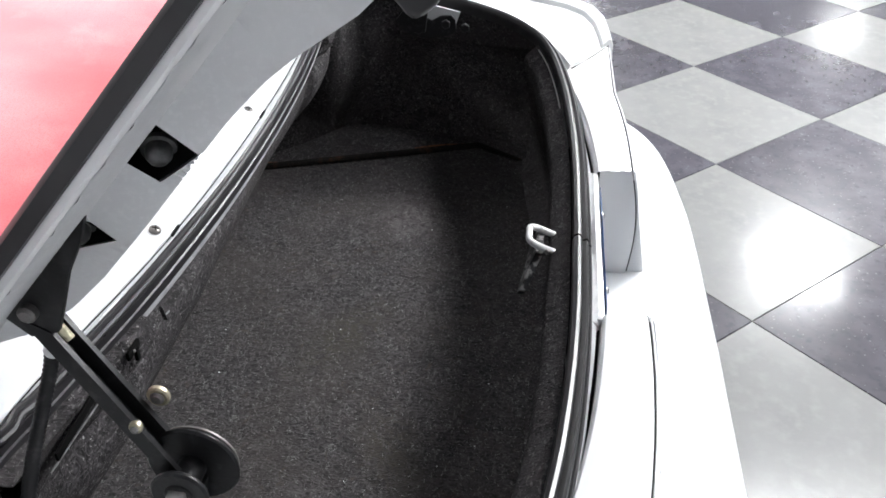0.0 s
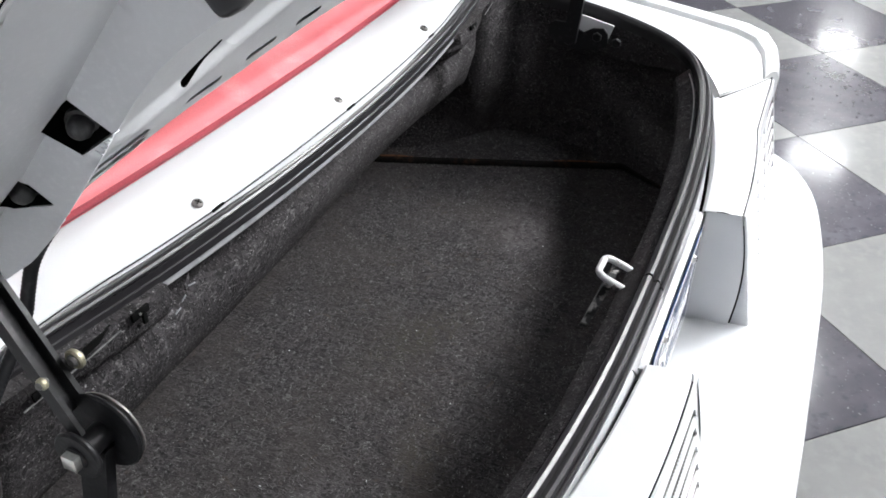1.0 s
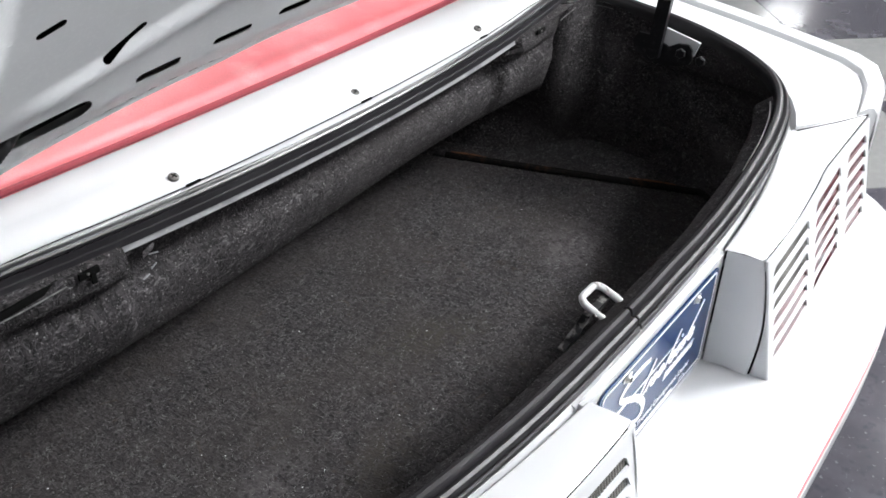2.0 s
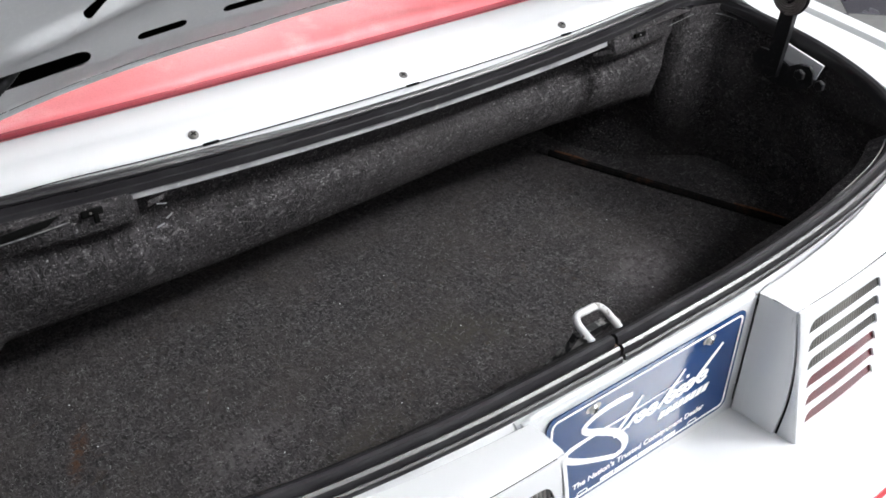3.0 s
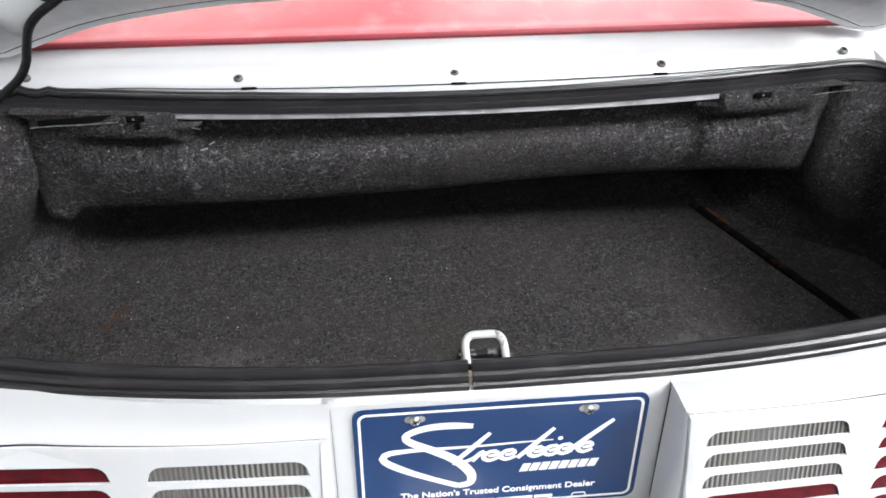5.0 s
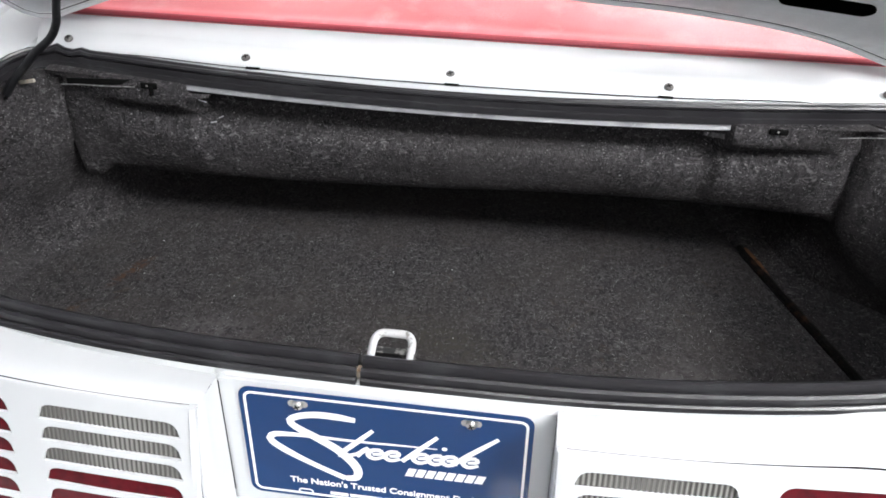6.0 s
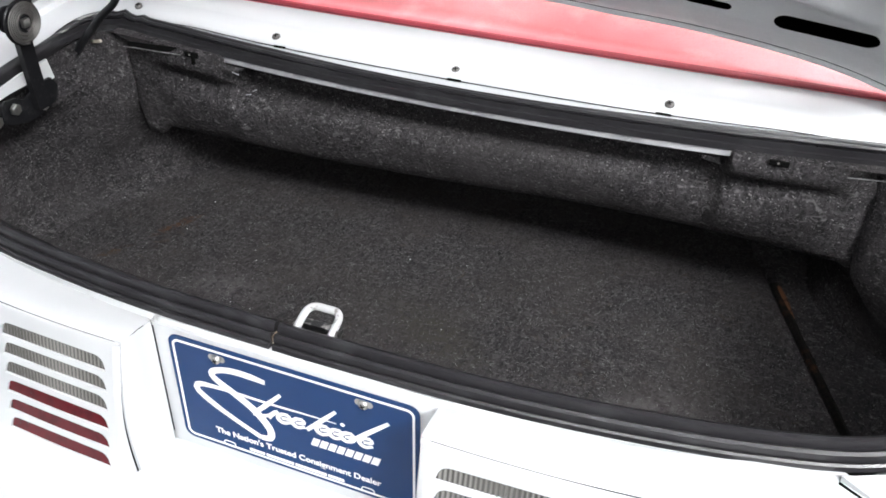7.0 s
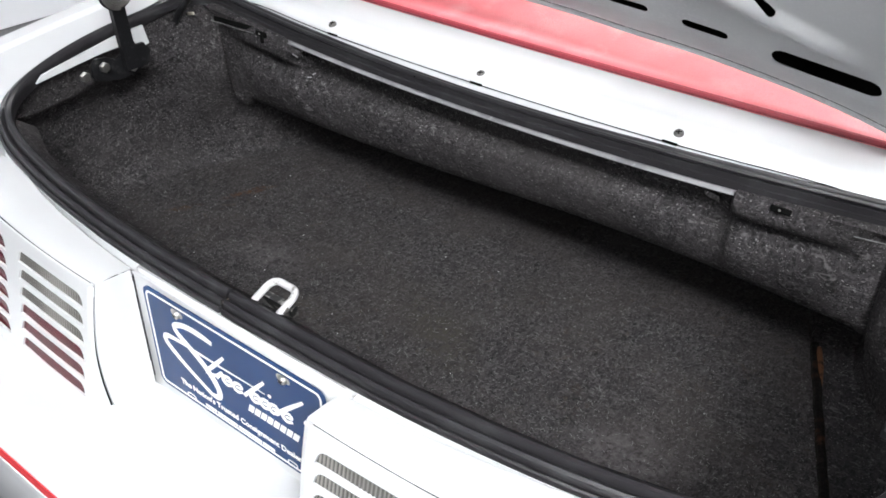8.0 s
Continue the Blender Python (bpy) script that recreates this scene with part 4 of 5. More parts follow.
plate(bm, [(-0.036, 0.790), (-0.037, 0.772), (-0.046, 0.760), (-0.049, 0.752), (-0.057, 0.744), (-0.051, 0.733), (-0.036, 0.742), (-0.018, 0.756), (0.012, 0.768), (0.020, 0.790)], [rounded(-0.031, 0.754, -0.018, 0.767, 0.003)], 0.010, lambda u, v, w: Vector((u, 0.0800 + w + 0.35 * (0.790 - v), v)))
part("latch_bracket", bm, SCUFFED, striker, "scuffed black latch bracket", smooth=False)
bm = bmesh.new()
pts = [(-0.0265, 0.056, 0.782), (-0.027, 0.064, 0.793), (-0.0275, 0.078, 0.799), (-0.0265, 0.0925, 0.8045), (-0.020, 0.0995, 0.807), (-0.006, 0.100, 0.8075), (0.008, 0.0995, 0.807), (0.0140, 0.0925, 0.8045), (0.0150, 0.078, 0.799), (0.0145, 0.064, 0.793), (0.014, 0.056, 0.782)]
tube(bm, [p + Vector((-0.001, 0, -0.006)) for p in spline(pts, 48)], 0.0045, 12)
part("loop", bm, LOOP, striker, "chipped white enamelled loop")

for x in (-0.030, 0.016):
    bm = bmesh.new()
    disc(bm, 0.0052, 0.006, Matrix.Translation((x, 0.0745, 0.7905)) @ Matrix.Rotation(0.5, 4, "X"), 6, 0.0008)
    part("bolt", bm, SCREW, striker, "dull bracket bolt")

# ---- trunk lid ----
LID_O, LID_V, LID_N = Vector((0, 0.4993, 1.0504)), Vector((0, -0.64, 0.768)).normalized(), Vector((0, 0.768, 0.64)).normalized()


def on_lid(x, v, w):
    """x across, v up from the front edge, w out of the lid (minus: towards the trunk)."""
    f = min(1.0, max(0.0, (v - lid_front(x)) / 0.09))
    lift = 0.006 * max(0.0, 1 - (x / 0.2) ** 2) * (1 - f * f * (3 - 2 * f)) * (1 - min(1.0, max(0.0, abs(x) - 0.5) / 0.15))
    return LID_O + Vector((x, 0, 0)) + LID_V * v + LID_N * (w + lift - 0.022 * (x / 0.67) ** 2)


def lid_front(x):
    return -0.82 * min(abs(x), 0.58) ** 4


LIDHALF = [(0.0, lid_front(0)), (0.15, lid_front(0.15)), (0.3, lid_front(0.3)), (0.45, lid_front(0.45)), (0.55, -0.076), (0.605, -0.100), (0.648, -0.075), (0.672, 0.02), (0.678, 0.14), (0.675, 0.26), (0.655, 0.37), (0.61, 0.44), (0.52, 0.48), (0.36, 0.50), (0.18, 0.508), (0.0, 0.51)]
lid_loop = [(p.x, p.y) for p in spline([(x, v, 0) for x, v in LIDHALF], 70)]
lid_loop = lid_loop + [(-x, v) for x, v in lid_loop[-2:0:-1]]


def shrink(loop, d):
    out = []
    m = len(loop)
    for i in range(m):
        (a, b), (e, f) = loop[i - 1], loop[(i + 1) % m]
        t = Vector((e - a, f - b, 0)).normalized()
        out.append((loop[i][0] - t.y * d, loop[i][1] + t.x * d))
    return out


def finer(bm, longest, rounds=5):
    """Cuts long edges of a triangle mesh until none is longer."""
    for _ in range(rounds):
        long = [e for e in bm.edges if e.calc_length() > longest]
        if not long:
            break
        bmesh.ops.subdivide_edges(bm, edges=long, cuts=1)
        bmesh.ops.triangulate(bm, faces=bm.faces)


def sheet(outline, holes, longest, shape, folds=()):
    """A thin sheet with holes, cut fine enough to be pressed into shape(u, v)."""
    bm = bmesh.new()
    edges = []
    for loop in (outline, *holes):
        vs = [bm.verts.new((u, v, 0)) for u, v in loop]
        edges += [bm.edges.new((vs[i], vs[(i + 1) % len(vs)])) for i in range(len(vs))]
    bmesh.ops.triangle_fill(bm, use_beauty=True, use_dissolve=False, edges=edges)
    finer(bm, longest)
    fixed = {v for e in bm.edges if len(e.link_faces) == 1 for v in e.verts}
    for v in bm.verts:
        for line in folds:
            if v not in fixed and abs(abs(v.co.x) - line) < 0.0042:
                v.co.x = math.copysign(line, v.co.x)
    for v in bm.verts:
        v.co = shape(v.co.x, v.co.y)
    return bm


lid = part("trunk_lid", plate(bmesh.new(), dense(lid_loop, 0.05), (), 0.003, lambda u, v, w: on_lid(u, v, w + 0.010)), WHITE, car, "white trunk lid raised on two hinges, grey underside")
# hemmed edge of the skin, its white lightened to look lit
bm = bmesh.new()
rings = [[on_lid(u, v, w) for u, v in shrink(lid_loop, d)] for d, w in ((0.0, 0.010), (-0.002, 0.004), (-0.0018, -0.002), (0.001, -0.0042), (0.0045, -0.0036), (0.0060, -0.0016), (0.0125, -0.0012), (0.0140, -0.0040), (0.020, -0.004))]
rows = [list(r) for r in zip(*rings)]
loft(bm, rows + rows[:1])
part("hemmed_edge", bm, LITHEM, lid, "white hemmed edge")
for s in (1, -1):
    bm = bmesh.new()
    side = [p for p in shrink(lid_loop, -0.004) if p[0] * s > 0.60 and p[1] > -0.05]
    side.sort(key=lambda p: p[1])
    loft(bm, [[on_lid(u, v, 0.002), on_lid(u + s * 0.003, v, 0.003), on_lid(u + s * 0.003, v, 0.011), on_lid(u, v, 0.0135), on_lid(u - s * 0.006, v, 0.0135)] for u, v in side])
    part("edge_trim", bm, RUBBER, lid, "black rubber edge strip")
# pressed inner panel with slots
inner_loop = shrink(lid_loop, 0.018)
slots = []
for s in (1, -1):
    slots.append(pill(s * 0.444, 0.068, 0.112, 0.027, s * -0.10))
    slots.append(pill(s * 0.316, 0.086, 0.052, 0.013, s * -0.10))
    slots.append(pill(s * 0.226, 0.096, 0.050, 0.012, s * -0.06))
    slots.append(pill(s * 0.140, 0.103, 0.048, 0.012, s * -0.04))
    slots.append(pill(s * 0.380, 0.168, 0.050, 0.0085, s * -0.78))
    slots.append(pill(s * 0.462, 0.228, 0.026, 0.009, s * -0.40))
LOOP_A = np.array(lid_loop)


BEAM = ((-0.02, 0.0), (0.02, 0.015), (0.06, 0.024), (0.10, 0.027), (0.16, 0.027), (0.22, 0.0255), (0.26, 0.0248), (0.295, 0.0268), (0.32, 0.031), (0.345, 0.0375), (0.365, 0.0425), (0.385, 0.044), (0.45, 0.0))


def inner_depth(u, v):
    """How far the pressed panel stands into the trunk."""
    near = float(np.sqrt(((LOOP_A - (u, v)) ** 2).sum(1)).min())
    base = -0.003 - (0.018 - 0.007 * step(abs(u), 0.550, 0.562)) * float(np.interp(near, (0.014, 0.036, 0.040, 0.076), (0.0, 0.52, 0.56, 1.0)))
    a = abs(u) - 0.548
    rise = float(np.interp(v, [p for p, q in BEAM], [q for p, q in BEAM]))
    flank = 1 - min(1.0, max(0.0, a / 0.014))
    inside = min(1.0, max(0.0, (a + 0.052) / 0.048)) ** 1.2
    web = 0.007 * (1 - step(abs(v - 0.305 + 0.42 * abs(u)), 0.004, 0.022)) * (1 - step(abs(u), 0.43, 0.5)) * step(abs(u), 0.06, 0.14)
    return base - rise * min(flank, inside) - web


POCKETS = [[(0.5616, 0.236), (0.5486, 0.228), (0.5528, 0.197), (0.5706, 0.2075)], [(0.5655, 0.147), (0.5524, 0.137), (0.5600, 0.112), (0.5745, 0.122)]]
for s in (1, -1):
    for loop in POCKETS:
        slots.append([(s * a, b) for a, b in loop])
part("inner_panel", sheet(dense(inner_loop, 0.015), [dense(h, 0.008) for h in slots], 0.0095, lambda u, v: on_lid(u, v, inner_depth(u, v)), (0.548, 0.562)), PRIMER, lid, "grey painted inner panel with slots", angle=0.8)
# Black sheet stands for the shade in the hollow behind the slots.
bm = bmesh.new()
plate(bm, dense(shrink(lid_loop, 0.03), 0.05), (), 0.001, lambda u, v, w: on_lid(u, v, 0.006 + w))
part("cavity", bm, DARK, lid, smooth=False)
# dark boxes that put shade behind the square pockets in the flanks, each with a rubber stop
for s in (1, -1):
    for loop in POCKETS:
        bm = bmesh.new()
        rim = [on_lid(s * a, b, inner_depth(a, b) + 0.0012) for a, b in loop]
        deep = [on_lid(s * (a - 0.018), b, inner_depth(a, b) + 0.020) for a, b in loop]
        loft(bm, [rim, [p.lerp(q, 0.5) for p, q in zip(rim, deep)], deep], True)
        bm.faces.new([v for v in list(bm.verts)[-4:]])
        pocket = part("pocket", bm, DARK, lid, "square pocket, its shade put in as black", smooth=False)
        mid = sum(rim, Vector()) / 4
        nrm = (rim[1] - rim[0]).cross(rim[2] - rim[1]).normalized()
        if nrm.x * s < 0:
            nrm = -nrm
        m = Matrix.Translation(mid - nrm * 0.006 + (rim[2] - mid) * 0.22) @ nrm.to_track_quat("Z", "Y").to_matrix().to_4x4()
        bm = bmesh.new()
        prof = [(0.0001, 0.0065), (0.003, 0.0062), (0.0062, 0.0045), (0.0082, 0.001), (0.0085, -0.004), (0.0110, -0.0045), (0.0112, -0.008)]
        loft(bm, [[m @ Vector((r * math.cos(k * math.tau / 20), r * math.sin(k * math.tau / 20), z)) for k in range(20)] for r, z in prof], True)
        part("rubber_stop", bm, STOPGREY, lid, "worn grey rubber stop")
# pressed bead and hem joint along the front edge, and a buffer at each rear corner
for d, r, w, mat, name in ((0.0225, 0.0016, -0.0032, PRIMER, "pressed_bead"), (0.0118, 0.0006, -0.0030, DARK, "hem_joint")):
    bm = bmesh.new()
    line = [on_lid(u, v, w) for u, v in shrink(lid_loop, d)]
    tube(bm, line + line[:2], r, 6)
    part(name, bm, mat, lid)
for s in (1, -1):
    bm = bmesh.new()
    a, b = Vector((s * 0.600, 0.160, 1.305)), on_lid(s * 0.600, 0.425, -0.006)
    m = Matrix.Translation((a + b) / 2) @ (b - a).to_track_quat("Z", "Y").to_matrix().to_4x4()
    box(bm, (0.021, 0.019, (b - a).length), m, 0.006, 3)
    part("rubber_buffer", bm, RUBBER, lid, "black rubber buffer")


# ---- hinges ----
def hinge(s):
    h = part("hinge", plate(bmesh.new(), ([(0.178, 0.852), (0.190, 0.863)] if s < 0 else [(0.262, 0.868)]) + ([(0.324, 0.886), (0.383, 0.890), (0.390, 0.858), (0.372, 0.852), (0.362, 0.868), (0.30, 0.866)] if s < 0 else [(0.340, 0.884), (0.342, 0.842)]) + ([(0.245, 0.860)] if s < 0 else [(0.27, 0.842)]), (), 0.004, lambda u, v, w: Vector((s * (0.644 - w), u, v))), WHITE, car, "black scissor hinge with coil spring on a white bracket")
    # lower arm
    bm = bmesh.new()
    pts2 = [Vector((s * 0.622, 0.338, 0.832)), Vector((s * 0.618, 0.330, 0.90)), Vector((s * 0.612, 0.322, 0.968))]
    loft(bm, [[p + Vector((a, b, c)) for a, b, c in ((-0.005, -0.012, 0), (0.005, -0.012, 0), (0.005, 0.012, 0), (-0.005, 0.012, 0))] for p in spline(pts2, 8)], True, True)
    part("lower_arm", bm, BLACK, h)
    # base lever
    bm = bmesh.new()
    plate(bm, [(0.268, 0.838), (0.270, 0.856), (0.278, 0.864), (0.298, 0.862), (0.315, 0.852), (0.350, 0.866), (0.372, 0.866), (0.383, 0.850), (0.376, 0.832), (0.350, 0.820), (0.318, 0.817), (0.286, 0.824), (0.273, 0.830)], (), 0.005, lambda u, v, w: Vector((s * (0.634 - w), u, v)))
    part("base_lever", bm, BLACK, h)
    for y, z in ((0.339, 0.836), (0.250, 0.845), (0.287, 0.850)):
        bm = bmesh.new()
        disc(bm, 0.009, 0.008, Matrix.Translation((s * 0.621, y, z)) @ Matrix.Rotation(math.pi / 2, 4, "Y"), 6, 0.0015)
        part("bolt", bm, STEEL if s < 0 else BLACK, h, "zinc bolt head" if s < 0 else "black bolt head", smooth=False)
    # spring drum with its coil on the trunk's side
    rot = Matrix.Translation((s * 0.616, 0.321, 0.974)) @ Matrix.Rotation(math.pi / 2, 4, "Y")
    bm = bmesh.new()
    disc(bm, 0.020, 0.005, rot @ Matrix.Translation((0, 0, s * 0.013)), 28, 0.0015)
    part("drum", bm, BLACK, h, "black spring drum")
    bm = bmesh.new()
    disc(bm, 0.033, 0.004, rot @ Matrix.Translation((0, 0, -s * 0.013)), 28, 0.0015)
    part("drum", bm, BLACK, h, "black spring drum")
    bm = bmesh.new()
    disc(bm, 0.010, 0.034, rot, 18, 0.001)
    part("drum_hub", bm, BLACK, h)
    bm = bmesh.new()
    pts3 = []
    for k in range(150):
        a = k / 149 * math.tau * 5
        r = 0.012 + 0.018 * k / 149
        pts3.append(rot @ Vector((r * math.cos(a), r * math.sin(a), -s * 0.019)))
    tube(bm, pts3, 0.0017, 6)
    part("coil_spring", bm, SCREW, h, "dull coil spring")
    bm = bmesh.new()
    box(bm, (0.012, 0.012, 0.046), rot, 0.001)
    part("drum_pin", bm, STEEL, h, "square steel pin")
    # upper arm
    bm = bmesh.new()
    a, b = Vector((s * 0.612, 0.322, 0.972)), Vector((s * 0.603, 0.402, 1.095))
    for dx in (-0.008, 0.008):
        loft(bm, [[p + Vector((dx + q, r, t)) for q, r, t in ((-0.002, -0.010, -0.005), (0.002, -0.010, -0.005), (0.002, 0.009, 0.005), (-0.002, 0.009, 0.005))] for p in (a, a.lerp(b, 0.5), b)], True, True)
    loft(bm, [[p + Vector((q, r, t)) for q, r, t in ((-0.007, 0.005, 0.001), (0.007, 0.005, 0.001), (0.007, 0.009, 0.005), (-0.007, 0.009, 0.005))] for p in (a.lerp(b, 0.15), b)], True, True)
    part("upper_arm", bm, BLACK, h)
    bm = bmesh.new()
    tube(bm, [a.lerp(b, 0.86) + Vector((0, -0.004, 0.001)), a.lerp(b, 1.0) + Vector((0, -0.003, 0.002))], 0.0042, 14)
    part("bushing", bm, BRASS, h, "yellow zinc bushing")
    bm = bmesh.new()
    disc(bm, 0.0050, 0.022, Matrix.Translation((s * 0.602, 0.397, 1.073)) @ Matrix.Rotation(math.pi / 2, 4, "Y"), 18, 0.001)
    part("washer", bm, LOOP, h, "white nylon washer")
    for across, y, z, r in ((0.594, 0.341, 1.027, 0.008), (0.621, 0.346, 1.024, 0.0045)):
        bm = bmesh.new()
        at = Matrix.Translation((s * across, y, z)) @ Matrix.Rotation(math.pi / 2, 4, "Y")
        disc(bm, r, 0.005, at, 20, 0.0012)
        pivot = part("pivot", bm, BRASS, h, "yellow zinc pivot")
        bm = bmesh.new()
        disc(bm, r * 0.62, 0.010, at, 16, 0.0016)
        part("rivet_head", bm, SCREW, pivot, "dull peened rivet head")
    # bracket on the lid
    bm = bmesh.new()
    c = [(0.406, 1.085), (0.420, 1.098), (0.419, 1.111), (0.384, 1.151), (0.360, 1.185), (0.352, 1.196), (0.353, 1.176), (0.359, 1.159), (0.371, 1.136), (0.380, 1.110), (0.387, 1.091)]
    plate(bm, c, (), 0.004, lambda u, v, w: Vector((s * (0.612 - w), u, v)))
    part("lid_bracket", bm, BLACK, h, smooth=False)
    bm = bmesh.new()
    disc(bm, 0.006, 0.01, Matrix.Translation((s * 0.614, 0.402, 1.106)) @ Matrix.Rotation(math.pi / 2, 4, "Y"), 16, 0.002)
    part("bracket_bolt", bm, SCREW, h)
    return h


hinge(1)
hinge(-1)

# Corrugated cable sleeve.
bm = bmesh.new()
tube(bm, spline([(-0.432, 0.462, 1.118), (-0.446, 0.448, 1.099), (-0.462, 0.440, 1.085), (-0.482, 0.438, 1.071), (-0.508, 0.441, 1.053), (-0.524, 0.446, 1.034), (-0.533, 0.450, 1.010), (-0.540, 0.453, 0.989), (-0.556, 0.456, 0.966), (-0.583, 0.455, 0.944), (-0.606, 0.453, 0.920), (-0.626, 0.450, 0.898), (-0.640, 0.450, 0.880)], 170), 0.0054, 10, True, 0.12)
part("cable_sleeve", bm, BLACK, car, "black corrugated cable sleeve")

# ---- number plate ----
PZ0, PZ1, PW = 0.6395, 0.7945, 0.1515
plate_ob = part("number_plate", plate(bmesh.new(), rounded(-PW, PZ0, PW, PZ1, 0.012), (), 0.0014, lambda u, v, w: Vector((u, 0.0025 - w, v))), NAVY, car, "navy dealer plate with white border and lettering", smooth=False)


def plate_piece(name, loops, holes=(), lift=0.0004, mat=PLATEWHITE):
    bm = bmesh.new()
    for k, loop in enumerate(loops):
        sub = bmesh.new()
        plate(sub, loop, holes if k == 0 else (), 0.0004, lambda u, v, w: Vector((u, 0.0011 - lift - w, v)))
        me = bpy.data.meshes.new("tmp")
        sub.to_mesh(me)
        sub.free()
        bm.from_mesh(me)
        bpy.data.meshes.remove(me)
    return part(name, bm, mat, plate_ob, smooth=False)


plate_piece("white_border", [rounded(-PW + 0.005, PZ0 + 0.005, PW - 0.005, PZ1 - 0.005, 0.009)], [rounded(-PW + 0.0078, PZ0 + 0.0078, PW - 0.0078, PZ1 - 0.0078, 0.0065)])
for x, z in ((-0.089, 0.779), (0.089, 0.779)):
    plate_piece("slot_metal", [pill(x, z, 0.021, 0.0085)], mat=STEEL)
    screw(plate_ob, (x, -0.001, z - 0.001), (0, -1, 0), 0.0055, STEEL, "steel plate screw", 0.003)



def px(u, v):
    """A place on the plate from shares of its width and height, from the lower left."""
    return (-PW + 2 * PW * u, PZ0 + (PZ1 - PZ0) * v)


def stroke(pts, widths):
    """The outline of a brush stroke along points."""
    p = spline([(x, z, 0) for x, z in pts], 28)
    w = spline([(k, q, 0) for k, q in enumerate(widths)], 28)
    left, right = [], []
    for k, q in enumerate(p):
        d = (p[min(k + 1, 27)] - p[max(k - 1, 0)]).normalized()
        o = Vector((-d.y, d.x, 0)) * w[k].y * 0.5
        left.append(((q + o).x, (q + o).y))
        right.append(((q - o).x, (q - o).y))
    return left + right[::-1]


SWASH = [([(-0.030, 0.7645), (-0.048, 0.7665), (-0.070, 0.7665), (-0.088, 0.7625), (-0.099, 0.7555), (-0.094, 0.7465), (-0.072, 0.7335)], (0.006, 0.0085, 0.0085, 0.008, 0.008, 0.009, 0.0095)),
         ([(-0.072, 0.7335), (-0.052, 0.7205), (-0.038, 0.7065), (-0.030, 0.6925), (-0.032, 0.6805), (-0.044, 0.6775)], (0.0095, 0.0100, 0.0105, 0.0105, 0.009, 0.007)),
         ([(-0.044, 0.6775), (-0.072, 0.6905), (-0.100, 0.7055), (-0.1215, 0.7215), (-0.1195, 0.7315), (-0.100, 0.7345), (-0.072, 0.7350)], (0.007, 0.0066, 0.0072, 0.0085, 0.0075, 0.0055, 0.0040)),
         ([(-0.072, 0.7350), (-0.022, 0.7352), (0.020, 0.7366), (0.055, 0.7372)], (0.0038, 0.0028, 0.0020, 0.0008)),
         ([(-0.050, 0.7125), (-0.034, 0.7290), (-0.012, 0.7530)], (0.0052, 0.0058, 0.0042)), ([(0.018, 0.7140), (0.034, 0.7310), (0.055, 0.7540)], (0.0050, 0.0056, 0.0040)),
         ([(0.070, 0.7165), (0.089, 0.7350), (0.117, 0.7610)], (0.0052, 0.0058, 0.0042)),
         ([(-0.050, 0.7125), (-0.043, 0.7118), (-0.030, 0.7170), (-0.020, 0.7260)], (0.0050, 0.0046, 0.0040, 0.0048)),
         ([(-0.030, 0.7135), (-0.024, 0.7215), (-0.017, 0.7275)], (0.0050, 0.0054, 0.0046))]
# a run of slanted bowls between the tall strokes
for a, b in ((-0.014, 0.7130), (0.004, 0.7132), (0.034, 0.7146), (0.050, 0.7152), (0.064, 0.7160), (0.086, 0.7168)):
    SWASH.append(([(a + 0.010, b + 0.0135), (a + 0.001, b + 0.0120), (a - 0.004, b + 0.0050), (a + 0.002, b), (a + 0.012, b + 0.0035)], (0.0040, 0.0046, 0.0054, 0.0044, 0.0034)))
    SWASH.append(([(a + 0.010, b + 0.0135), (a + 0.0105, b + 0.0085), (a + 0.001, b + 0.0062)], (0.0040, 0.0042, 0.0032)))
for k, (pts, widths) in enumerate(SWASH):
    plate_piece("logo_stroke", [stroke(pts, widths)], lift=0.0004 + 0.00003 * k)
plate_piece("logo_dot", [[(0.0625 + 0.0028 * math.cos(k * math.tau / 12), 0.7385 + 0.0024 * math.sin(k * math.tau / 12)) for k in range(12)]])


def slanted(x0, x1, z0, z1):
    return [(x0, z0), (x1, z0), (x1 + 0.0042, z1), (x0 + 0.0042, z1)]


for k in range(8):
    a = 0.021 + 0.01045 * k
    plate_piece("logo_bar", [slanted(a, a + 0.0086, 0.6925 + 0.00012 * k, 0.7040 + 0.00012 * k)])
for a, b in ((-0.062, -0.042), (-0.040, -0.004), (-0.002, 0.038), (0.040, 0.060)):
    plate_piece("text_bar", [[(a, 0.6490), (b, 0.6490), (b, 0.6532), (a, 0.6532)]])
words = bpy.data.curves.new("slogan", "FONT")
words.body, words.size, words.align_x, words.align_y, words.extrude, words.offset = "The Nation's Trusted Consignment Dealer", 0.0118, "CENTER", "CENTER", 0.0002, 0.0002
tmp = new("slogan", words)
bpy.context.view_layer.update()
me = bpy.data.meshes.new_from_object(tmp.evaluated_get(bpy.context.evaluated_depsgraph_get()))
bpy.data.objects.remove(tmp)
wide = max(v.co.x for v in me.vertices) - min(v.co.x for v in me.vertices)
spot = (0.000, 0.6660)
me.transform(Matrix.Translation((spot[0], 0.0004, spot[1])) @ Matrix.Rotation(math.pi / 2, 4, "X") @ Matrix.Diagonal((0.212 / wide, 1, 1, 1)))
me.materials.append(PLATEWHITE)
slogan = new("slogan", me)
slogan.parent = plate_ob
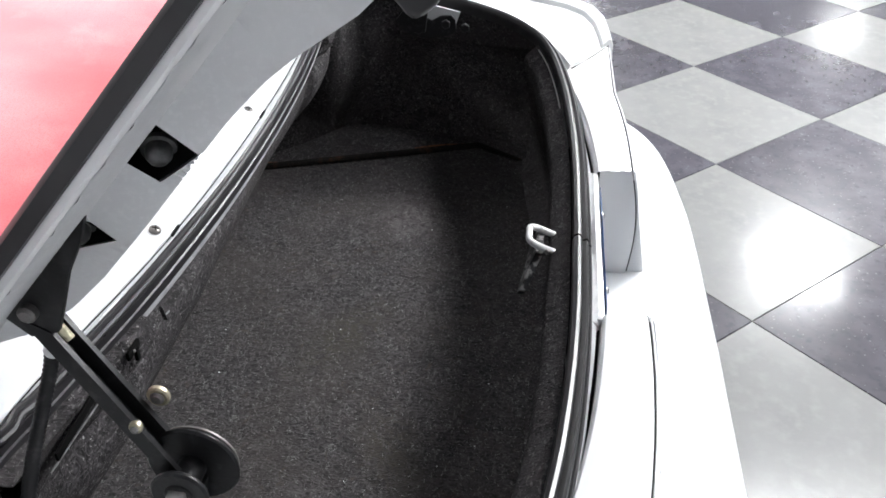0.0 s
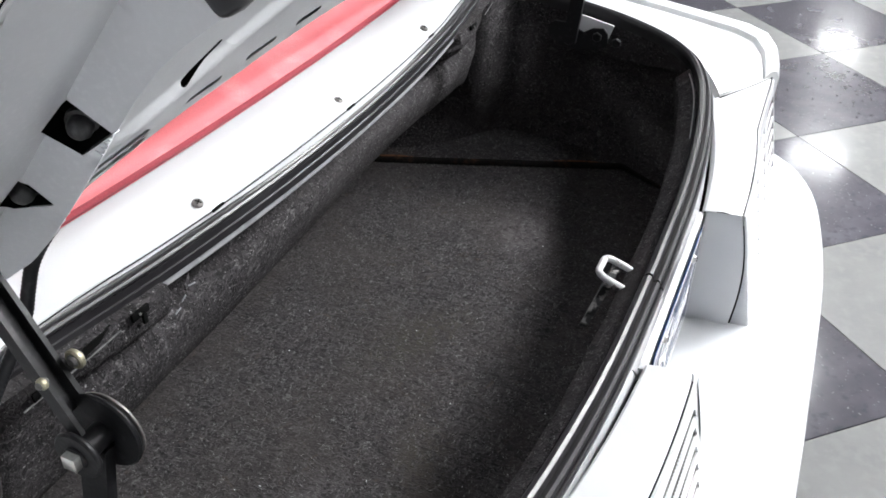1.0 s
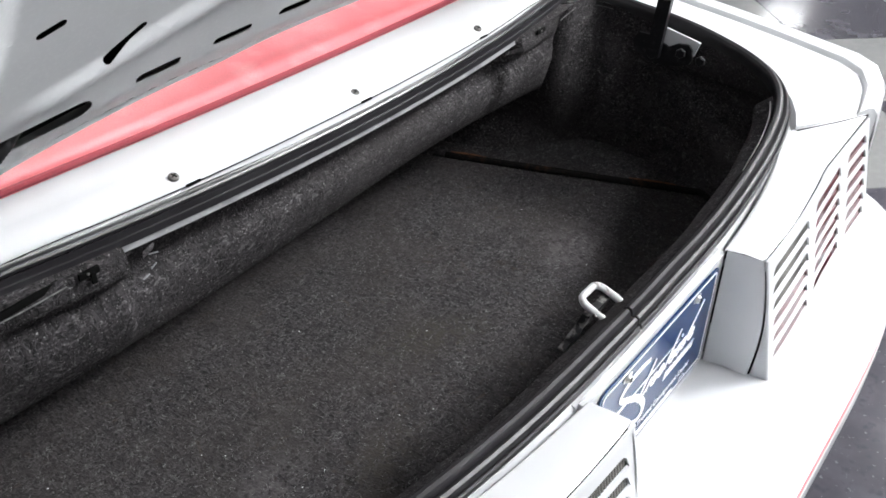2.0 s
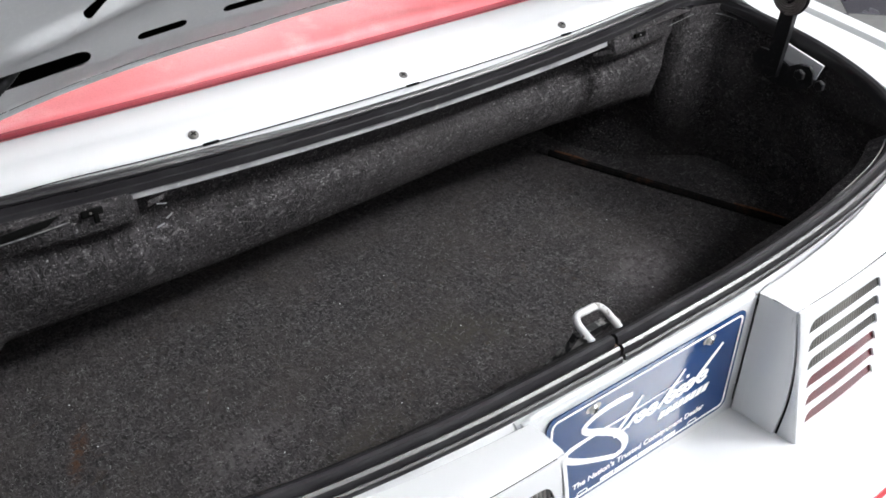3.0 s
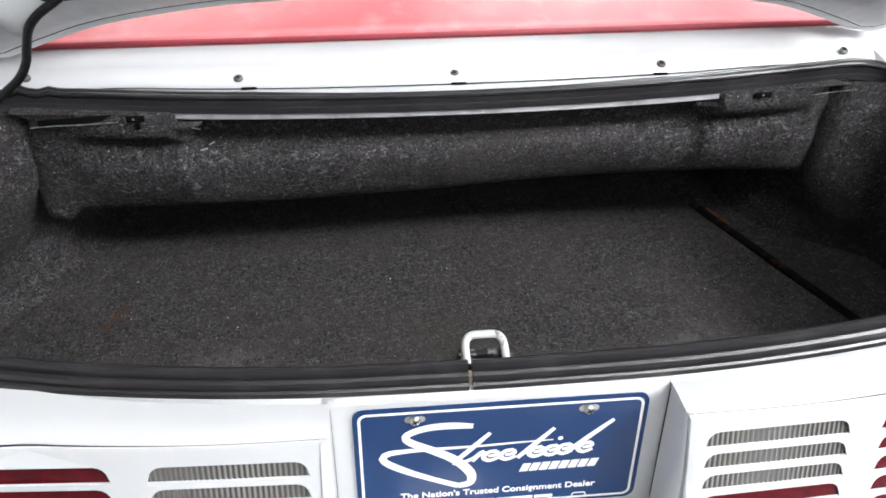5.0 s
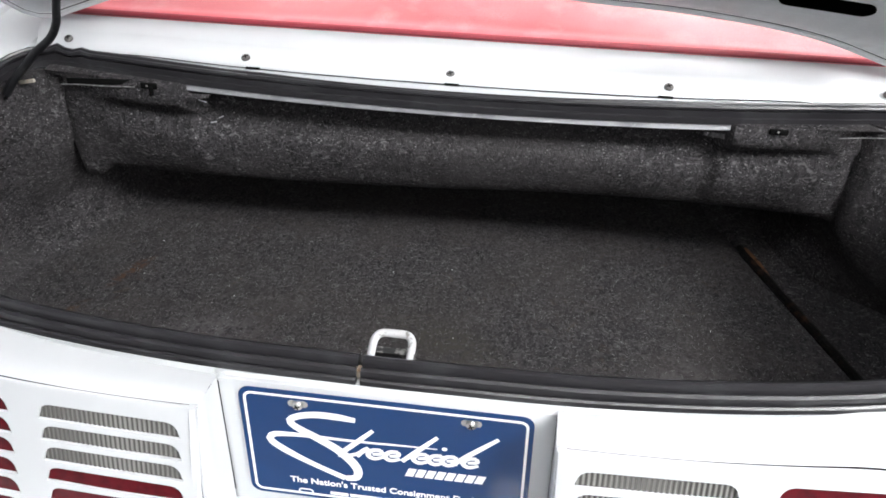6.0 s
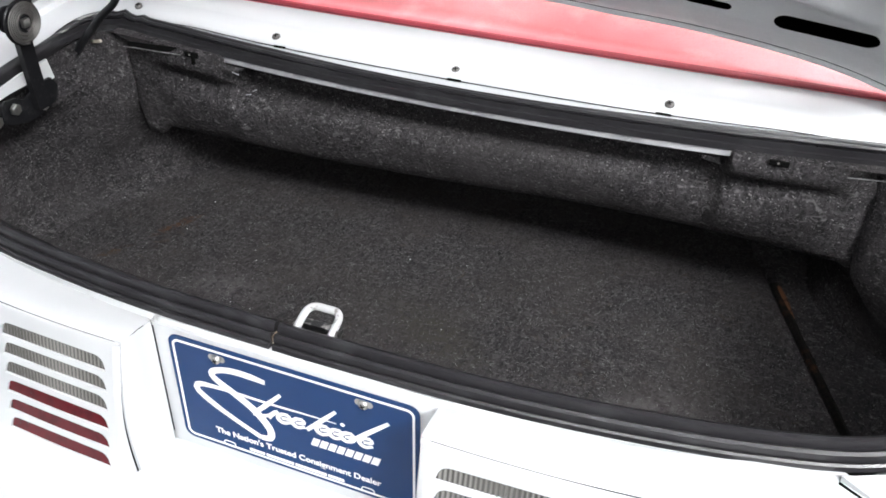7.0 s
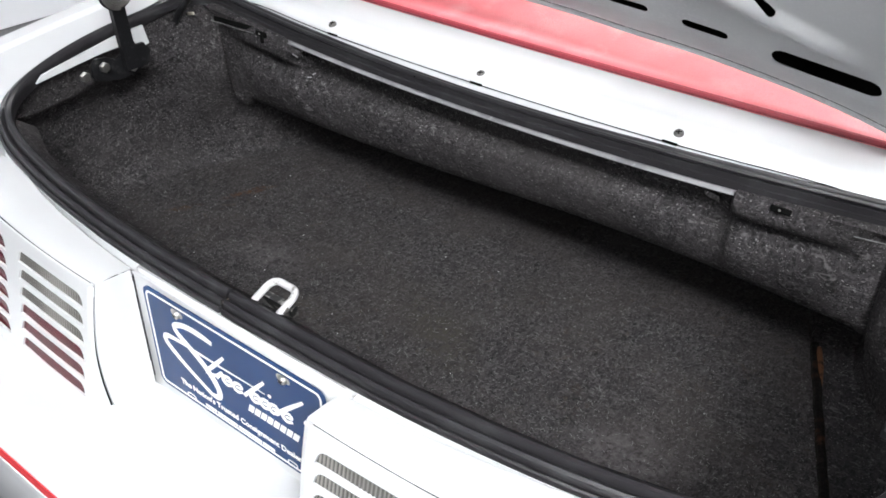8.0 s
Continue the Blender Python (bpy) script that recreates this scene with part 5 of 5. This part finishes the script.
for u in (0.205, 0.795):
    bm = bmesh.new()
    plate(bm, pill(*px(u, 0.062), 0.0165, 0.0075), [pill(*px(u, 0.062), 0.0140, 0.0050)], 0.0005, lambda a, b, w: Vector((a, 0.0008 - w, b)))
    part("slot_rim", bm, PLATEWHITE, plate_ob, smooth=False)

# ---- wheels ----
def wheel(s):
    w = part("wheel", disc(bmesh.new(), 0.20, 0.17, Matrix.Translation((s * 0.745, 1.0, 0.315)) @ Matrix.Rotation(math.pi / 2, 4, "Y"), 40, 0.015), ALLOY, car, "alloy rear wheel")
    bm = bmesh.new()
    m = Matrix.Translation((s * 0.745, 1.0, 0.315)) @ Matrix.Rotation(math.pi / 2, 4, "Y")
    prof = [(0.205, -0.085), (0.24, -0.105), (0.29, -0.105), (0.312, -0.085), (0.315, 0.0), (0.312, 0.085), (0.29, 0.105), (0.24, 0.105), (0.205, 0.085)]
    loft(bm, [[m @ Vector((a * math.cos(k * math.tau / 48), a * math.sin(k * math.tau / 48), z)) for k in range(48)] for a, z in prof], True)
    part("tyre", bm, TYRE, w, "black rubber tyre")


wheel(1)
wheel(-1)
bm = bmesh.new()
box(bm, (1.58, 0.02, 0.62), Matrix.Translation((0, 1.70, 0.62)))
part("bulkhead", bm, DARK, car, smooth=False)
bm = bmesh.new()
box(bm, (1.30, 1.70, 0.02), Matrix.Translation((0, 0.86, 0.33)))
part("underbody", bm, DARK, car, smooth=False)

# ---- floor tiles ----
bm = bmesh.new()
box(bm, (TILE - 0.003, TILE - 0.003, 0.006), Matrix(), 0.0008, 1)
dark_tile = part("tile", bm, TILEDARK, floor, smooth=False)
bm = bmesh.new()
box(bm, (TILE - 0.003, TILE - 0.003, 0.006), Matrix(), 0.0008, 1)
light_tile = part("tile", bm, TILELIGHT, floor, smooth=False)
U, V = Vector((math.cos(TURNED + math.pi), math.sin(TURNED + math.pi), 0)), Vector((math.cos(TURNED - math.pi / 2), math.sin(TURNED - math.pi / 2), 0))
used = set()
for i in range(-26, 28):
    for j in range(-26, 28):
        at = FIRST + U * TILE * (i + 0.5) + V * TILE * (j + 0.5)
        if not (-2.9 < at.x < 8.2 and -4.6 < at.y < 5.2):
            continue
        dark = (i + j) % 2 == 0
        src = dark_tile if dark else light_tile
        if src in used:
            ob = new("tile", src.data)
            ob.parent = floor
        else:
            ob = src
            used.add(src)
        ob.location = at
        ob.rotation_euler = (0, 0, TURNED)
